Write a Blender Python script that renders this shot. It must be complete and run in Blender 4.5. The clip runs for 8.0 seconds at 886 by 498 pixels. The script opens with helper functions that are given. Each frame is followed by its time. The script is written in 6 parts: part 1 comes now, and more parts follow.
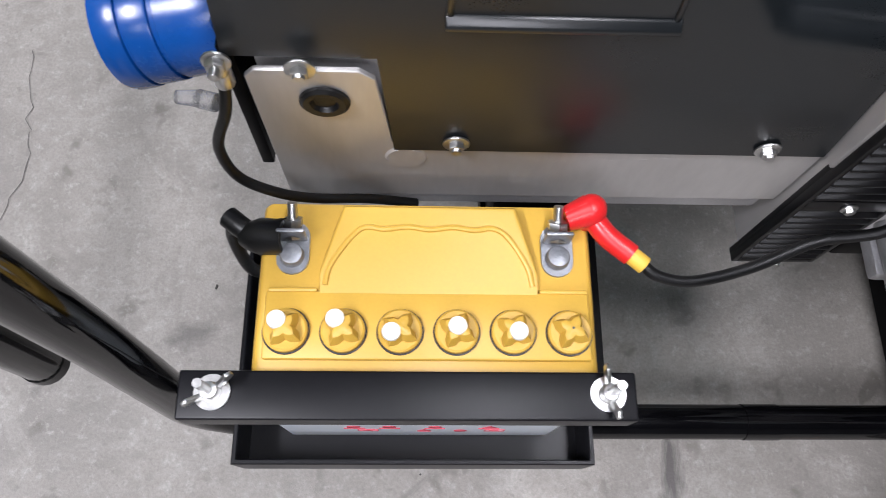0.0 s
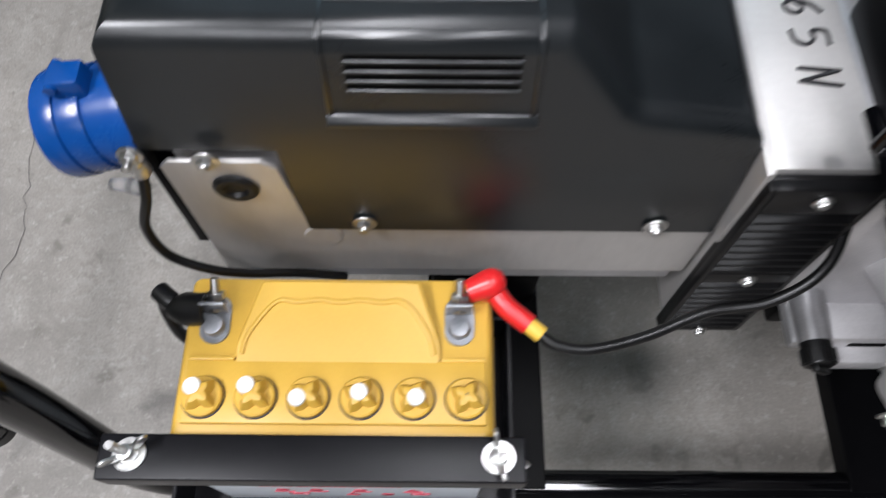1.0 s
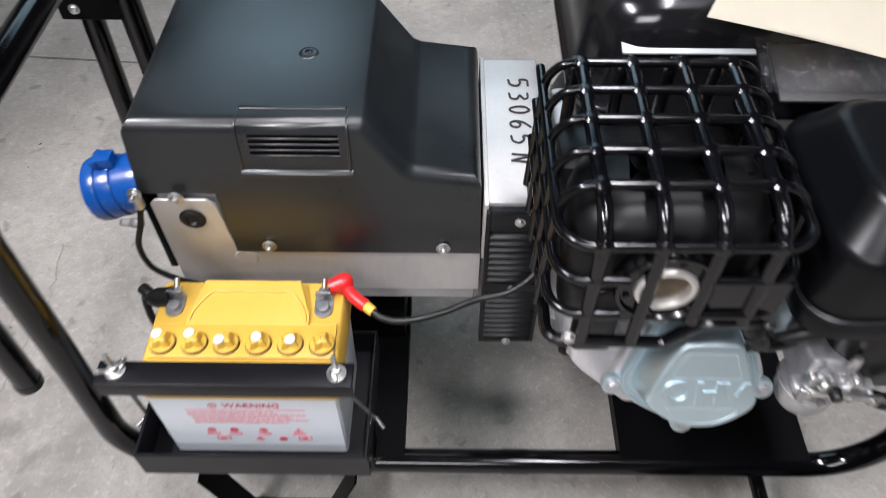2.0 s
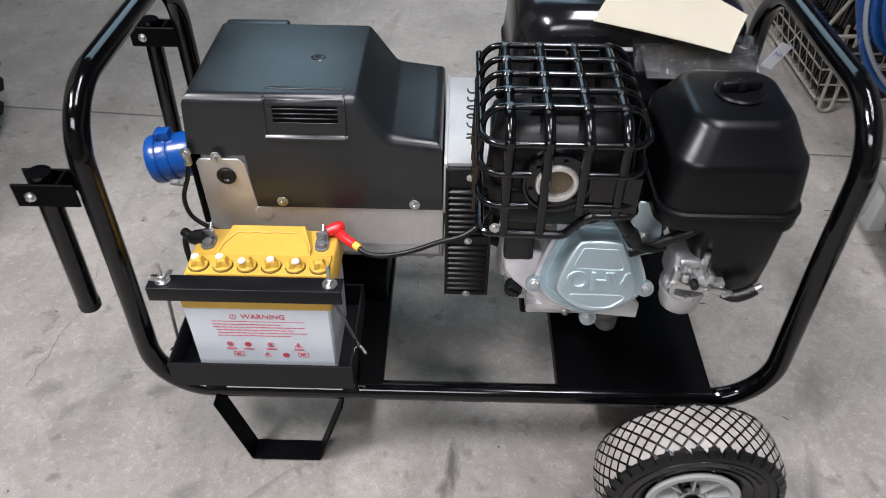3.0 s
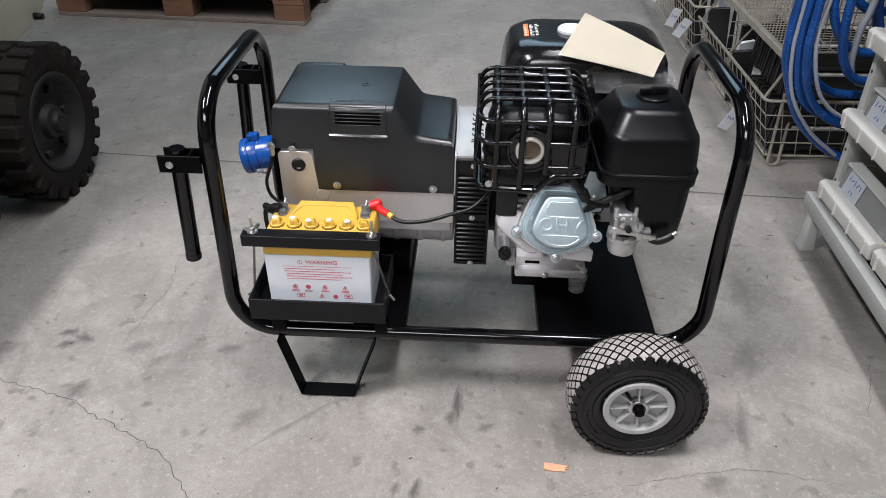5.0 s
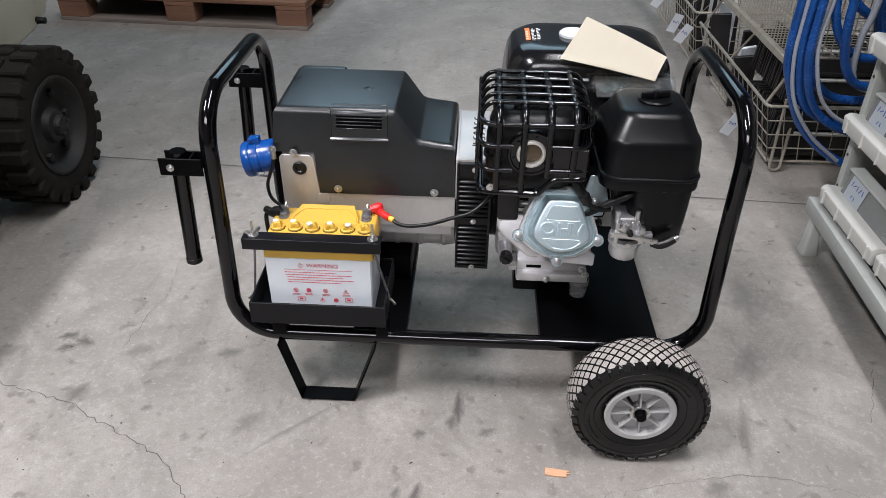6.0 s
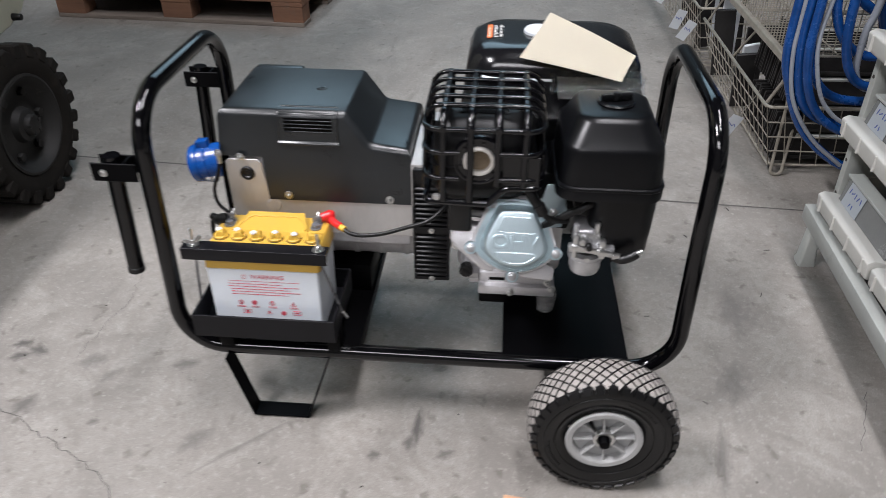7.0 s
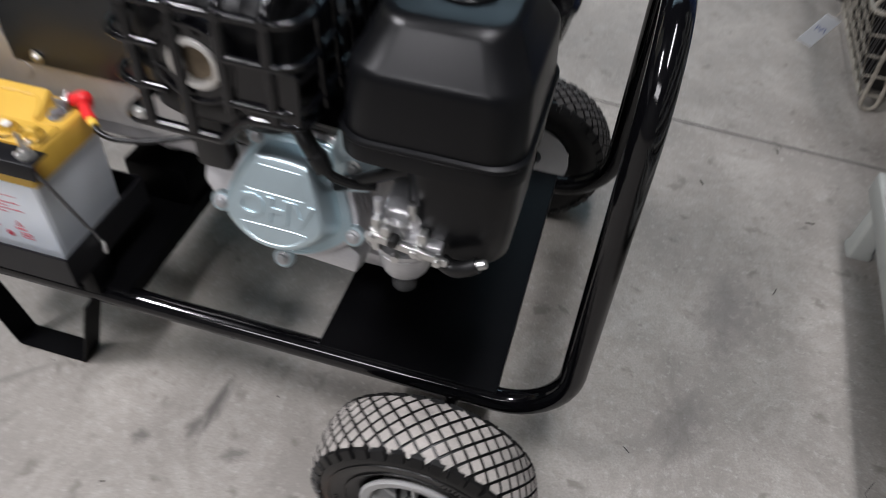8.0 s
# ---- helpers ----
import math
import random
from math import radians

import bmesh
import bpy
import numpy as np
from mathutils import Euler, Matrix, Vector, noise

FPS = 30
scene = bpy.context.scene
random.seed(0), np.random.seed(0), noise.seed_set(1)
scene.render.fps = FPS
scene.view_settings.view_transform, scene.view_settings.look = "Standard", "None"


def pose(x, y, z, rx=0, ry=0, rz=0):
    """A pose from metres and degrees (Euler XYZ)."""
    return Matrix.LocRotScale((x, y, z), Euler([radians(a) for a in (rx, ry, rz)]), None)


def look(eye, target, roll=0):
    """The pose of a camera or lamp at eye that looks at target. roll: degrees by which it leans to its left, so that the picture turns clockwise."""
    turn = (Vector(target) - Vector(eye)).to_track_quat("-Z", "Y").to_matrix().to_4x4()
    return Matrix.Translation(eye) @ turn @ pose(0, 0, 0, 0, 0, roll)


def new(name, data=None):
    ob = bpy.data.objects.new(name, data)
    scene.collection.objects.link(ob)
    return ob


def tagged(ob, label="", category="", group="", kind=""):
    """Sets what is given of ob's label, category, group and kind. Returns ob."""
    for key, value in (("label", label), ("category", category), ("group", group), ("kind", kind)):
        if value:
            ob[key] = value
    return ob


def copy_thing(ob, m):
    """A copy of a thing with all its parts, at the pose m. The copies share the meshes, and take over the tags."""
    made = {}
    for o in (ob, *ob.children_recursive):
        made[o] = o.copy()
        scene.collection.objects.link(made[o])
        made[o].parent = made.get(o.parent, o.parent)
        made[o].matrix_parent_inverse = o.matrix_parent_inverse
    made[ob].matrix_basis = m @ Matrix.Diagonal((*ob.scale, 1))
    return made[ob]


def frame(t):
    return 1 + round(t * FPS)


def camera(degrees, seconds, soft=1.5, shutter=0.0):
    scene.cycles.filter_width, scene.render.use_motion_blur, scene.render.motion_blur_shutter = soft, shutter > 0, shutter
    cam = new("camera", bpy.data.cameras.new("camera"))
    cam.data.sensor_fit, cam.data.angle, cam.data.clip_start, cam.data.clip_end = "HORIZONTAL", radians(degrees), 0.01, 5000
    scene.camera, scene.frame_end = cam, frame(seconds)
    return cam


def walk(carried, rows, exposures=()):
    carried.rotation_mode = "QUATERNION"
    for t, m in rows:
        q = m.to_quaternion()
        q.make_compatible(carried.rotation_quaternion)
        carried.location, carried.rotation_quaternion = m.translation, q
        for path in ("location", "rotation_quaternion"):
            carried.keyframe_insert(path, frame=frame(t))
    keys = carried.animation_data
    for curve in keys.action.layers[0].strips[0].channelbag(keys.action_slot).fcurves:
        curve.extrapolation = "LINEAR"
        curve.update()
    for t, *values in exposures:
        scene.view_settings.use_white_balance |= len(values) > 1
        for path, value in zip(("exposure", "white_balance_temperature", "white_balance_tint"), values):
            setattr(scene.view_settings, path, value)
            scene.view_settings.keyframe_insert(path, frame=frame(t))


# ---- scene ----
# ---- camera ----
cam = camera(61.8, 8.0, soft=0.85, shutter=0.4)
PATH = [
    (0, (0.126, -0.069, 0.886), (0.173, 0.578, -0.900), 4.36),
    (0.2, (0.145, -0.068, 0.888), (0.172, 0.569, -0.902), 2.75),
    (0.5, (0.158, -0.072, 0.887), (0.167, 0.611, -0.886), 1.88),
    (1, (0.208, -0.079, 0.925), (0.183, 0.724, -0.797), -1.43),
    (1.2, (0.266, -0.081, 0.969), (0.239, 0.769, -0.730), -1.62),
    (1.5, (0.358, -0.158, 1.023), (0.293, 0.863, -0.578), -4.05),
    (1.8, (0.364, -0.287, 1.103), (0.330, 0.859, -0.413), -1.69),
    (2, (0.365, -0.395, 1.134), (0.334, 0.804, -0.339), -1.09),
    (2.2, (0.379, -0.480, 1.153), (0.348, 0.753, -0.292), -0.85),
    (3.3, (0.42, -0.887, 1.195), (0.378, 0.661, -0.07), -0.1),
    (3.5, (0.409, -1.013, 1.217), (0.358, 0.571, -0.003), -0.2),
    (4, (0.423, -1.197, 1.245), (0.359, 0.446, 0.106), 0.0),
    (5.5, (0.436, -1.218, 1.231), (0.357, 0.438, 0.113), 0.0),
    (6, (0.436, -1.217, 1.23), (0.356, 0.446, 0.121), 0.1),
    (6.5, (0.439, -1.214, 1.235), (0.356, 0.451, 0.131), -0.0),
    (7, (0.566, -1.114, 1.201), (0.424, 0.54, 0.085), -0.6),
    (7.2, (0.682, -1.026, 1.177), (0.457, 0.598, 0.031), 0.2),
    (7.5, (0.807, -0.856, 1.15), (0.49, 0.663, -0.111), 1.2),
    (7.8, (0.864, -0.684, 1.098), (0.544, 0.768, -0.240), 2.8),
    (8, (0.89, -0.534, 1.018), (0.559, 0.813, -0.423), 3.3),
]
EXPOSURES = [(0.0, -0.06, 6130, 13), (0.5, -0.2, 6200, 11), (1.0, -0.2, 6220, 10), (1.5, 0.26, 6080, 12.5), (2.0, 0.19, 6310, 12), (2.2, 0.15, 6310, 12), (3.5, 0.07, 6350, 12), (4.0, 0.05, 6370, 12), (6.5, 0.08, 6360, 12), (7.5, -0.08, 6350, 11.5), (8.0, -0.2, 6350, 11.5)]
walk(cam, [(t, look(eye, target, roll)) for t, eye, target, roll in PATH], EXPOSURES)

# ---- world and light ----
world = bpy.data.worlds.new("hall_air")
scene.world = world
world.use_nodes = True
world.node_tree.nodes["Background"].inputs[0].default_value = (0.55, 0.62, 0.7, 1)
world.node_tree.nodes["Background"].inputs[1].default_value = 0.02


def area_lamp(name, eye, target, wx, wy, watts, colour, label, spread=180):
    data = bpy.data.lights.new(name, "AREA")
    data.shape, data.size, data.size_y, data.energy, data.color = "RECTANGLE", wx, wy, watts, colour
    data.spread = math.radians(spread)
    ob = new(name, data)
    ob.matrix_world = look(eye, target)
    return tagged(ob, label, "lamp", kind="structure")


COOL, NEUTRAL = (0.58, 0.84, 1.0), (1.0, 0.98, 1.0)
area_lamp("unseen_lamp", (-2.6, -1.6, 5.5), (-2.6, -1.6, 0.0), 0.5, 1.8, 440, NEUTRAL, "long hanging hall lamp")
# Fill lamp with no known source, added to brighten the front faces.
area_lamp("unseen_lamp", (-0.6, -4.6, 4.6), (0.5, 0.0, 0.2), 3.0, 1.2, 62, NEUTRAL, "wide unseen fill lamp added in front of the generator", 120)
area_lamp("unseen_lamp", (1.3, -0.5, 5.6), (1.3, -0.5, 0.0), 0.5, 3.6, 260, NEUTRAL, "long hanging hall lamp")
area_lamp("rooflight_lamp", (-0.3, 7.8, 5.6), (-0.3, 7.8, 0.0), 4.4, 5.2, 185, COOL, "daylight through a translucent rooflight")
# ---- mesh tools ----
BASE = {}
LEAN = Matrix.Translation((0.4, 0, 0.43)) @ pose(0, 0, 0, 0, 0.7, 0) @ Matrix.Translation((-0.4, 0, -0.43))
V = Vector


def thing(name, base, label, category, group="", m=None):
    """An Empty at the base of a thing. Its parts are written in the place's own metres; m moves the whole."""
    ob = new(name)
    ob.empty_display_size = 0.05
    ob.matrix_world = (m or Matrix()) @ Matrix.Translation(base)
    BASE[ob] = V(base)
    return tagged(ob, label, category, group)


def finish(bm, name, material, smooth=35):
    bmesh.ops.recalc_face_normals(bm, faces=bm.faces)
    for f in bm.faces:
        f.smooth = True
    for e in bm.edges:
        if len(e.link_faces) == 2 and e.calc_face_angle(0) > radians(smooth):
            e.smooth = False
    me = bpy.data.meshes.new(name)
    bm.to_mesh(me)
    bm.free()
    me.materials.append(material)
    return me


def part(name, bm, material, parent, label="", smooth=35):
    """Links a bmesh as one mesh under a thing or a part."""
    bmesh.ops.translate(bm, verts=bm.verts, vec=-BASE[parent])
    ob = new(name, finish(bm, name, material, smooth))
    ob.parent = parent
    BASE[ob] = BASE[parent]
    return tagged(ob, label)


def solid(name, bm, material, label, category="", kind="", group="", smooth=35):
    """A thing of one mesh."""
    ob = new(name, finish(bm, name, material, smooth))
    return tagged(ob, label, category, group, kind)


def join(*bms):
    out = bms[0]
    for b in bms[1:]:
        me = bpy.data.meshes.new("scrap")
        b.to_mesh(me)
        b.free()
        out.from_mesh(me)
        bpy.data.meshes.remove(me)
    return out


def turned(bm, m):
    bmesh.ops.transform(bm, matrix=m, verts=bm.verts)
    return bm


def box(x0, x1, y0, y1, z0, z1, b=0.0, seg=2, pick=None):
    bm = bmesh.new()
    bmesh.ops.create_cube(bm, size=1)
    for v in bm.verts:
        v.co = V(((x0 + x1) / 2 + v.co.x * (x1 - x0), (y0 + y1) / 2 + v.co.y * (y1 - y0), (z0 + z1) / 2 + v.co.z * (z1 - z0)))
    if b:
        edges = [e for e in bm.edges if pick is None or pick(e.verts[0].co, e.verts[1].co)]
        bmesh.ops.bevel(bm, geom=edges, offset=b, segments=seg, profile=0.5, affect="EDGES")
    return bm


def prism(points, lo, hi, plane="xz", b=0.0, seg=3, pick=None):
    """A polygon drawn in a plane and given depth along the third axis."""
    bm = bmesh.new()
    put = {"xz": lambda a, c, d: (a, d, c), "xy": lambda a, c, d: (a, c, d), "yz": lambda a, c, d: (d, a, c)}[plane]
    low = [bm.verts.new(put(a, c, lo)) for a, c in points]
    top = [bm.verts.new(put(a, c, hi)) for a, c in points]
    n = len(points)
    bm.faces.new(low)
    bm.faces.new(top[::-1])
    for i in range(n):
        bm.faces.new((low[i], top[i], top[(i + 1) % n], low[(i + 1) % n]))
    bmesh.ops.recalc_face_normals(bm, faces=bm.faces)
    if b:
        edges = [e for e in bm.edges if pick is None or pick(e.verts[0].co, e.verts[1].co)]
        bmesh.ops.bevel(bm, geom=edges, offset=b, segments=seg, profile=0.5, affect="EDGES", clamp_overlap=True)
    return bm


def loft(loops, caps=True, ring=True):
    bm = bmesh.new()
    rows = [[bm.verts.new(p) for p in loop] for loop in loops]
    n = len(rows[0])
    for a, c in zip(rows, rows[1:]):
        for i in range(n if ring else n - 1):
            bm.faces.new((a[i], a[(i + 1) % n], c[(i + 1) % n], c[i]))
    if caps:
        bm.faces.new(rows[0])
        bm.faces.new(rows[-1])
    return bm


def rrect(cx, cy, w, h, r, n=5):
    out = []
    for k, (sx, sy) in enumerate(((1, 1), (-1, 1), (-1, -1), (1, -1))):
        for i in range(n + 1):
            a = radians(90 * k + 90 * i / n)
            out.append((cx + sx * (w / 2 - r) + r * math.cos(a), cy + sy * (h / 2 - r) + r * math.sin(a)))
    return out


def fillet(points, r, n=6):
    """Rounds the corners of a polyline."""
    pts = [V(p) for p in points]
    out = [pts[0]]
    for a, p, c in zip(pts, pts[1:], pts[2:]):
        u, w = (a - p).normalized(), (c - p).normalized()
        half = u.angle(w) / 2
        rr = min(r, 0.49 * min((a - p).length, (c - p).length) * math.tan(half))
        d = rr / math.tan(half)
        mid = p + (u + w).normalized() * (rr / math.sin(half))
        s, e = p + u * d, p + w * d
        for i in range(n + 1):
            q = (s - mid).lerp(e - mid, i / n)
            out.append(mid + q.normalized() * rr)
    return out + [pts[-1]]


def tube(points, r, seg=12, caps=True, flat=1.0, closed=False):
    """A round (or flattened) section along a polyline."""
    pts = [V(p) for p in points]
    n = len(pts)
    tang = []
    for i in range(n):
        a, c = (pts[i - 1], pts[(i + 1) % n]) if closed else (pts[max(i - 1, 0)], pts[min(i + 1, n - 1)])
        tang.append((c - a).normalized())
    up = V((0, 0, 1)) if abs(tang[0].z) < 0.9 else V((0, 1, 0))
    side = tang[0].cross(up).normalized()
    loops = []
    for p, t in zip(pts, tang):
        side = (side - t * side.dot(t)).normalized()
        other = t.cross(side)
        loops.append([p + side * (r * flat * math.cos(2 * math.pi * k / seg)) + other * (r * math.sin(2 * math.pi * k / seg)) for k in range(seg)])
    if closed:
        loops.append(loops[0])
    bm = loft(loops, caps=caps and not closed)
    if closed:
        bmesh.ops.remove_doubles(bm, verts=bm.verts, dist=1e-6)
    return bm


def rod(a, c, r, r2=None, seg=16, b=0.0):
    a, c = V(a), V(c)
    bm = bmesh.new()
    d = c - a
    bmesh.ops.create_cone(bm, cap_ends=True, segments=seg, radius1=r, radius2=r if r2 is None else r2, depth=d.length)
    if b:
        bmesh.ops.bevel(bm, geom=[e for e in bm.edges if abs(e.verts[0].co.z - e.verts[1].co.z) < 1e-6], offset=b, segments=2, profile=0.5, affect="EDGES")
    return turned(bm, Matrix.Translation((a + c) / 2) @ d.to_track_quat("Z", "Y").to_matrix().to_4x4())


def lathe(profile, at, axis, seg=32, close=False):
    """Turns (radius, height) pairs about an axis through at."""
    m = Matrix.Translation(at) @ V(axis).to_track_quat("Z", "Y").to_matrix().to_4x4()
    prof = profile + [profile[0]] if close else profile
    bm = loft([[V((max(r, 1e-5) * math.cos(2 * math.pi * k / seg), max(r, 1e-5) * math.sin(2 * math.pi * k / seg), h)) for k in range(seg)] for r, h in prof], caps=False)
    bmesh.ops.remove_doubles(bm, verts=bm.verts, dist=2e-5)
    return turned(bm, m)


def hexbolt(at, axis, r=0.006, h=0.005, washer=0.009, stud=0.0):
    """A hexagon head on a washer, seen from outside along axis."""
    at, ax = V(at), V(axis).normalized()
    out = rod(at, at + ax * 0.0018, washer, seg=20, b=0.0005)
    out = join(out, rod(at + ax * 0.0015, at + ax * (0.0015 + h), r, seg=6, b=0.0008))
    if stud:
        out = join(out, rod(at, at + ax * stud, r * 0.55, seg=10, b=0.0006))
    return out


def curvy(points, n=8):
    """A smooth run through points (Catmull-Rom)."""
    p = [V(q) for q in points]
    p = [p[0] * 2 - p[1]] + p + [p[-1] * 2 - p[-2]]
    out = []
    for a, c, d, e in zip(p, p[1:], p[2:], p[3:]):
        for i in range(n):
            t = i / n
            out.append(0.5 * ((2 * c) + (d - a) * t + (2 * a - 5 * c + 4 * d - e) * t * t + (3 * c - a - 3 * d + e) * t ** 3))
    return out + [p[-2]]


def lettering(text, size, m, depth=0.0004, bold=0.0, bevel=0.0):
    """Letters of the built-in font as a bmesh, placed by m (x along the line, y up the letters)."""
    cu = bpy.data.curves.new("letters", "FONT")
    cu.body, cu.size, cu.align_x, cu.align_y, cu.extrude, cu.resolution_u, cu.offset, cu.bevel_depth = text, size, "CENTER", "CENTER", depth, 3, bold, bevel
    ob = bpy.data.objects.new("letters", cu)
    scene.collection.objects.link(ob)
    me = bpy.data.meshes.new_from_object(ob)
    bm = bmesh.new()
    bm.from_mesh(me)
    bpy.data.objects.remove(ob)
    bpy.data.curves.remove(cu)
    bpy.data.meshes.remove(me)
    return turned(bm, m)


def plane_m(origin, u, v):
    """A matrix whose x runs along u and y along v."""
    u, v = V(u).normalized(), V(v).normalized()
    w = u.cross(v)
    return Matrix(((u.x, v.x, w.x, origin[0]), (u.y, v.y, w.y, origin[1]), (u.z, v.z, w.z, origin[2]), (0, 0, 0, 1)))


# ---- materials ----
def surface(name, colour, rough=0.5, metal=0.0, vary=0.12, scale=8.0, grain=180.0, bump=0.05, dist=0.001, dirt=None, dirt_amount=0.0, spread=0.12, coat=0.0, trans=0.0, sss=0.0, stretch=(1, 1, 1), chance=0.0, gloss=0.5):
    """Paint, plastic or metal with blotches, grain, fine relief and, if given, dirt."""
    ma = bpy.data.materials.new(name)
    ma.use_nodes = True
    nt = ma.node_tree
    n, l = nt.nodes, nt.links
    bs = n["Principled BSDF"]
    bs.inputs["Specular IOR Level"].default_value = gloss
    tc = n.new("ShaderNodeTexCoord")
    mp = n.new("ShaderNodeMapping")
    mp.inputs["Scale"].default_value = stretch
    l.new(tc.outputs["Object"], mp.inputs[0])
    big, fine = n.new("ShaderNodeTexNoise"), n.new("ShaderNodeTexNoise")
    for t, s, d in ((big, scale, 4), (fine, grain, 3)):
        t.inputs["Scale"].default_value, t.inputs["Detail"].default_value = s, d
        l.new(mp.outputs[0], t.inputs["Vector"])
    mix = n.new("ShaderNodeMix")
    mix.data_type = "RGBA"
    c = V(colour)
    mix.inputs[6].default_value = (*(c * (1 - vary)), 1)
    mix.inputs[7].default_value = (*[min(1, k) for k in c * (1 + vary)], 1)
    ramp = n.new("ShaderNodeMapRange")
    ramp.inputs[1].default_value, ramp.inputs[2].default_value = 0.3, 0.7
    both = n.new("ShaderNodeMath")
    both.operation = "MULTIPLY_ADD"
    both.inputs[1].default_value = 0.3
    l.new(fine.outputs[0], both.inputs[0])
    sub = n.new("ShaderNodeMath")
    sub.operation = "MULTIPLY_ADD"
    sub.inputs[1].default_value, sub.inputs[2].default_value = 0.85, -0.08
    l.new(big.outputs[0], sub.inputs[0])
    l.new(sub.outputs[0], both.inputs[2])
    l.new(both.outputs[0], ramp.inputs[0])
    l.new(ramp.outputs[0], mix.inputs[0])
    col = mix.outputs[2]
    if chance:
        info, hsv = n.new("ShaderNodeObjectInfo"), n.new("ShaderNodeHueSaturation")
        mr = n.new("ShaderNodeMapRange")
        mr.inputs[3].default_value, mr.inputs[4].default_value = 1 - chance, 1 + chance
        l.new(info.outputs["Random"], mr.inputs[0])
        l.new(mr.outputs[0], hsv.inputs["Value"])
        l.new(col, hsv.inputs["Color"])
        col = hsv.outputs[0]
    if dirt:
        dn = n.new("ShaderNodeTexNoise")
        dn.inputs["Scale"].default_value, dn.inputs["Detail"].default_value, dn.inputs["Roughness"].default_value = scale * 2.3, 6, 0.65
        l.new(tc.outputs["Object"], dn.inputs["Vector"])
        dr = n.new("ShaderNodeMapRange")
        dr.inputs[1].default_value, dr.inputs[2].default_value = 0.62 - dirt_amount, 0.62 - dirt_amount + 0.25
        l.new(dn.outputs[0], dr.inputs[0])
        dm = n.new("ShaderNodeMix")
        dm.data_type = "RGBA"
        dm.inputs[7].default_value = (*dirt, 1)
        l.new(dr.outputs[0], dm.inputs[0])
        l.new(col, dm.inputs[6])
        col = dm.outputs[2]
    l.new(col, bs.inputs["Base Color"])
    rr = n.new("ShaderNodeMapRange")
    rr.inputs[3].default_value, rr.inputs[4].default_value = max(0.02, rough - spread), min(1, rough + spread)
    l.new(both.outputs[0], rr.inputs[0])
    l.new(rr.outputs[0], bs.inputs["Roughness"])
    bs.inputs["Metallic"].default_value = metal
    bs.inputs["Coat Weight"].default_value = coat
    bs.inputs["Coat Roughness"].default_value = 0.08
    bs.inputs["Transmission Weight"].default_value = trans
    if sss:
        bs.inputs["Subsurface Weight"].default_value = sss
        bs.inputs["Subsurface Radius"].default_value = (0.01, 0.008, 0.006)
        bs.inputs["Subsurface Scale"].default_value = 0.5
    if bump:
        bp = n.new("ShaderNodeBump")
        bp.inputs["Strength"].default_value, bp.inputs["Distance"].default_value = bump, dist
        l.new(fine.outputs[0], bp.inputs["Height"])
        l.new(bp.outputs[0], bs.inputs["Normal"])
    return ma


frame_paint = surface("black_gloss_paint", (0.002, 0.002, 0.0025), 0.10, vary=0.3, scale=14, grain=60, bump=0.03, dist=0.002, spread=0.08, gloss=0.45)
plate_paint = surface("black_sheet_paint", (0.0018, 0.0018, 0.0022), 0.42, vary=0.3, scale=9, grain=90, bump=0.04, spread=0.1, gloss=0.06)
cover_plastic = surface("black_satin_plastic", (0.0070, 0.0088, 0.0102), 0.33, vary=0.35, scale=9, grain=900, bump=0.12, dist=0.0004, dirt=(0.017, 0.021, 0.023), dirt_amount=0.02, spread=0.20, gloss=0.7)
engine_plastic = surface("black_engine_plastic", (0.0026, 0.0028, 0.0035), 0.32, vary=0.3, scale=9, grain=900, bump=0.10, dist=0.0004, spread=0.10, gloss=0.25)
tank_paint = surface("black_tank_enamel", (0.006, 0.006, 0.007), 0.16, vary=0.2, scale=8, grain=50, bump=0.02, spread=0.06, coat=0.1, gloss=0.4)
grille_plastic = surface("black_grille_plastic", (0.004, 0.004, 0.0045), 0.38, vary=0.25, scale=12, grain=300, bump=0.05, spread=0.08, gloss=0.3)
guard_paint = surface("black_guard_enamel", (0.002, 0.002, 0.0028), 0.16, vary=0.3, scale=12, grain=300, bump=0.05, spread=0.08, gloss=0.5)
muffler_steel = surface("dark_muffler_steel", (0.003, 0.003, 0.0035), 0.4, 0.0, vary=0.35, scale=18, grain=250, bump=0.1, gloss=0.3)
satin_paint = surface("black_satin_paint", (0.0040, 0.0040, 0.0056), 0.40, vary=0.25, scale=10, grain=200, bump=0.05, dist=0.0006, spread=0.08, gloss=0.26)
rubber = surface("black_rubber", (0.0035, 0.0035, 0.0037), 0.38, vary=0.4, scale=20, grain=400, bump=0.12, spread=0.14, gloss=0.42)
# Far wheel's tread: the near wheel's blocks in a much darker colour.
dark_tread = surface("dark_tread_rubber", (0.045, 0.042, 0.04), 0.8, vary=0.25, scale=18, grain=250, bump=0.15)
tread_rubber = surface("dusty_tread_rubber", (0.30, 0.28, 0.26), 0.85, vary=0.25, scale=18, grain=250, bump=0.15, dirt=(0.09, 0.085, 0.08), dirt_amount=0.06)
carb_metal = surface("dull_carburettor_alloy", (0.52, 0.52, 0.53), 0.34, 0.75, vary=0.2, scale=30, grain=500, bump=0.15, dist=0.0005)
sheet_alu = surface("bare_aluminium_sheet", (0.62, 0.605, 0.59), 0.54, 0.85, vary=0.10, scale=10, grain=220, bump=0.04, spread=0.1, stretch=(1, 1, 0.25))
cast_alu = surface("cast_aluminium", (0.64, 0.63, 0.64), 0.44, 0.6, vary=0.16, scale=15, grain=420, bump=0.4, dist=0.0008)
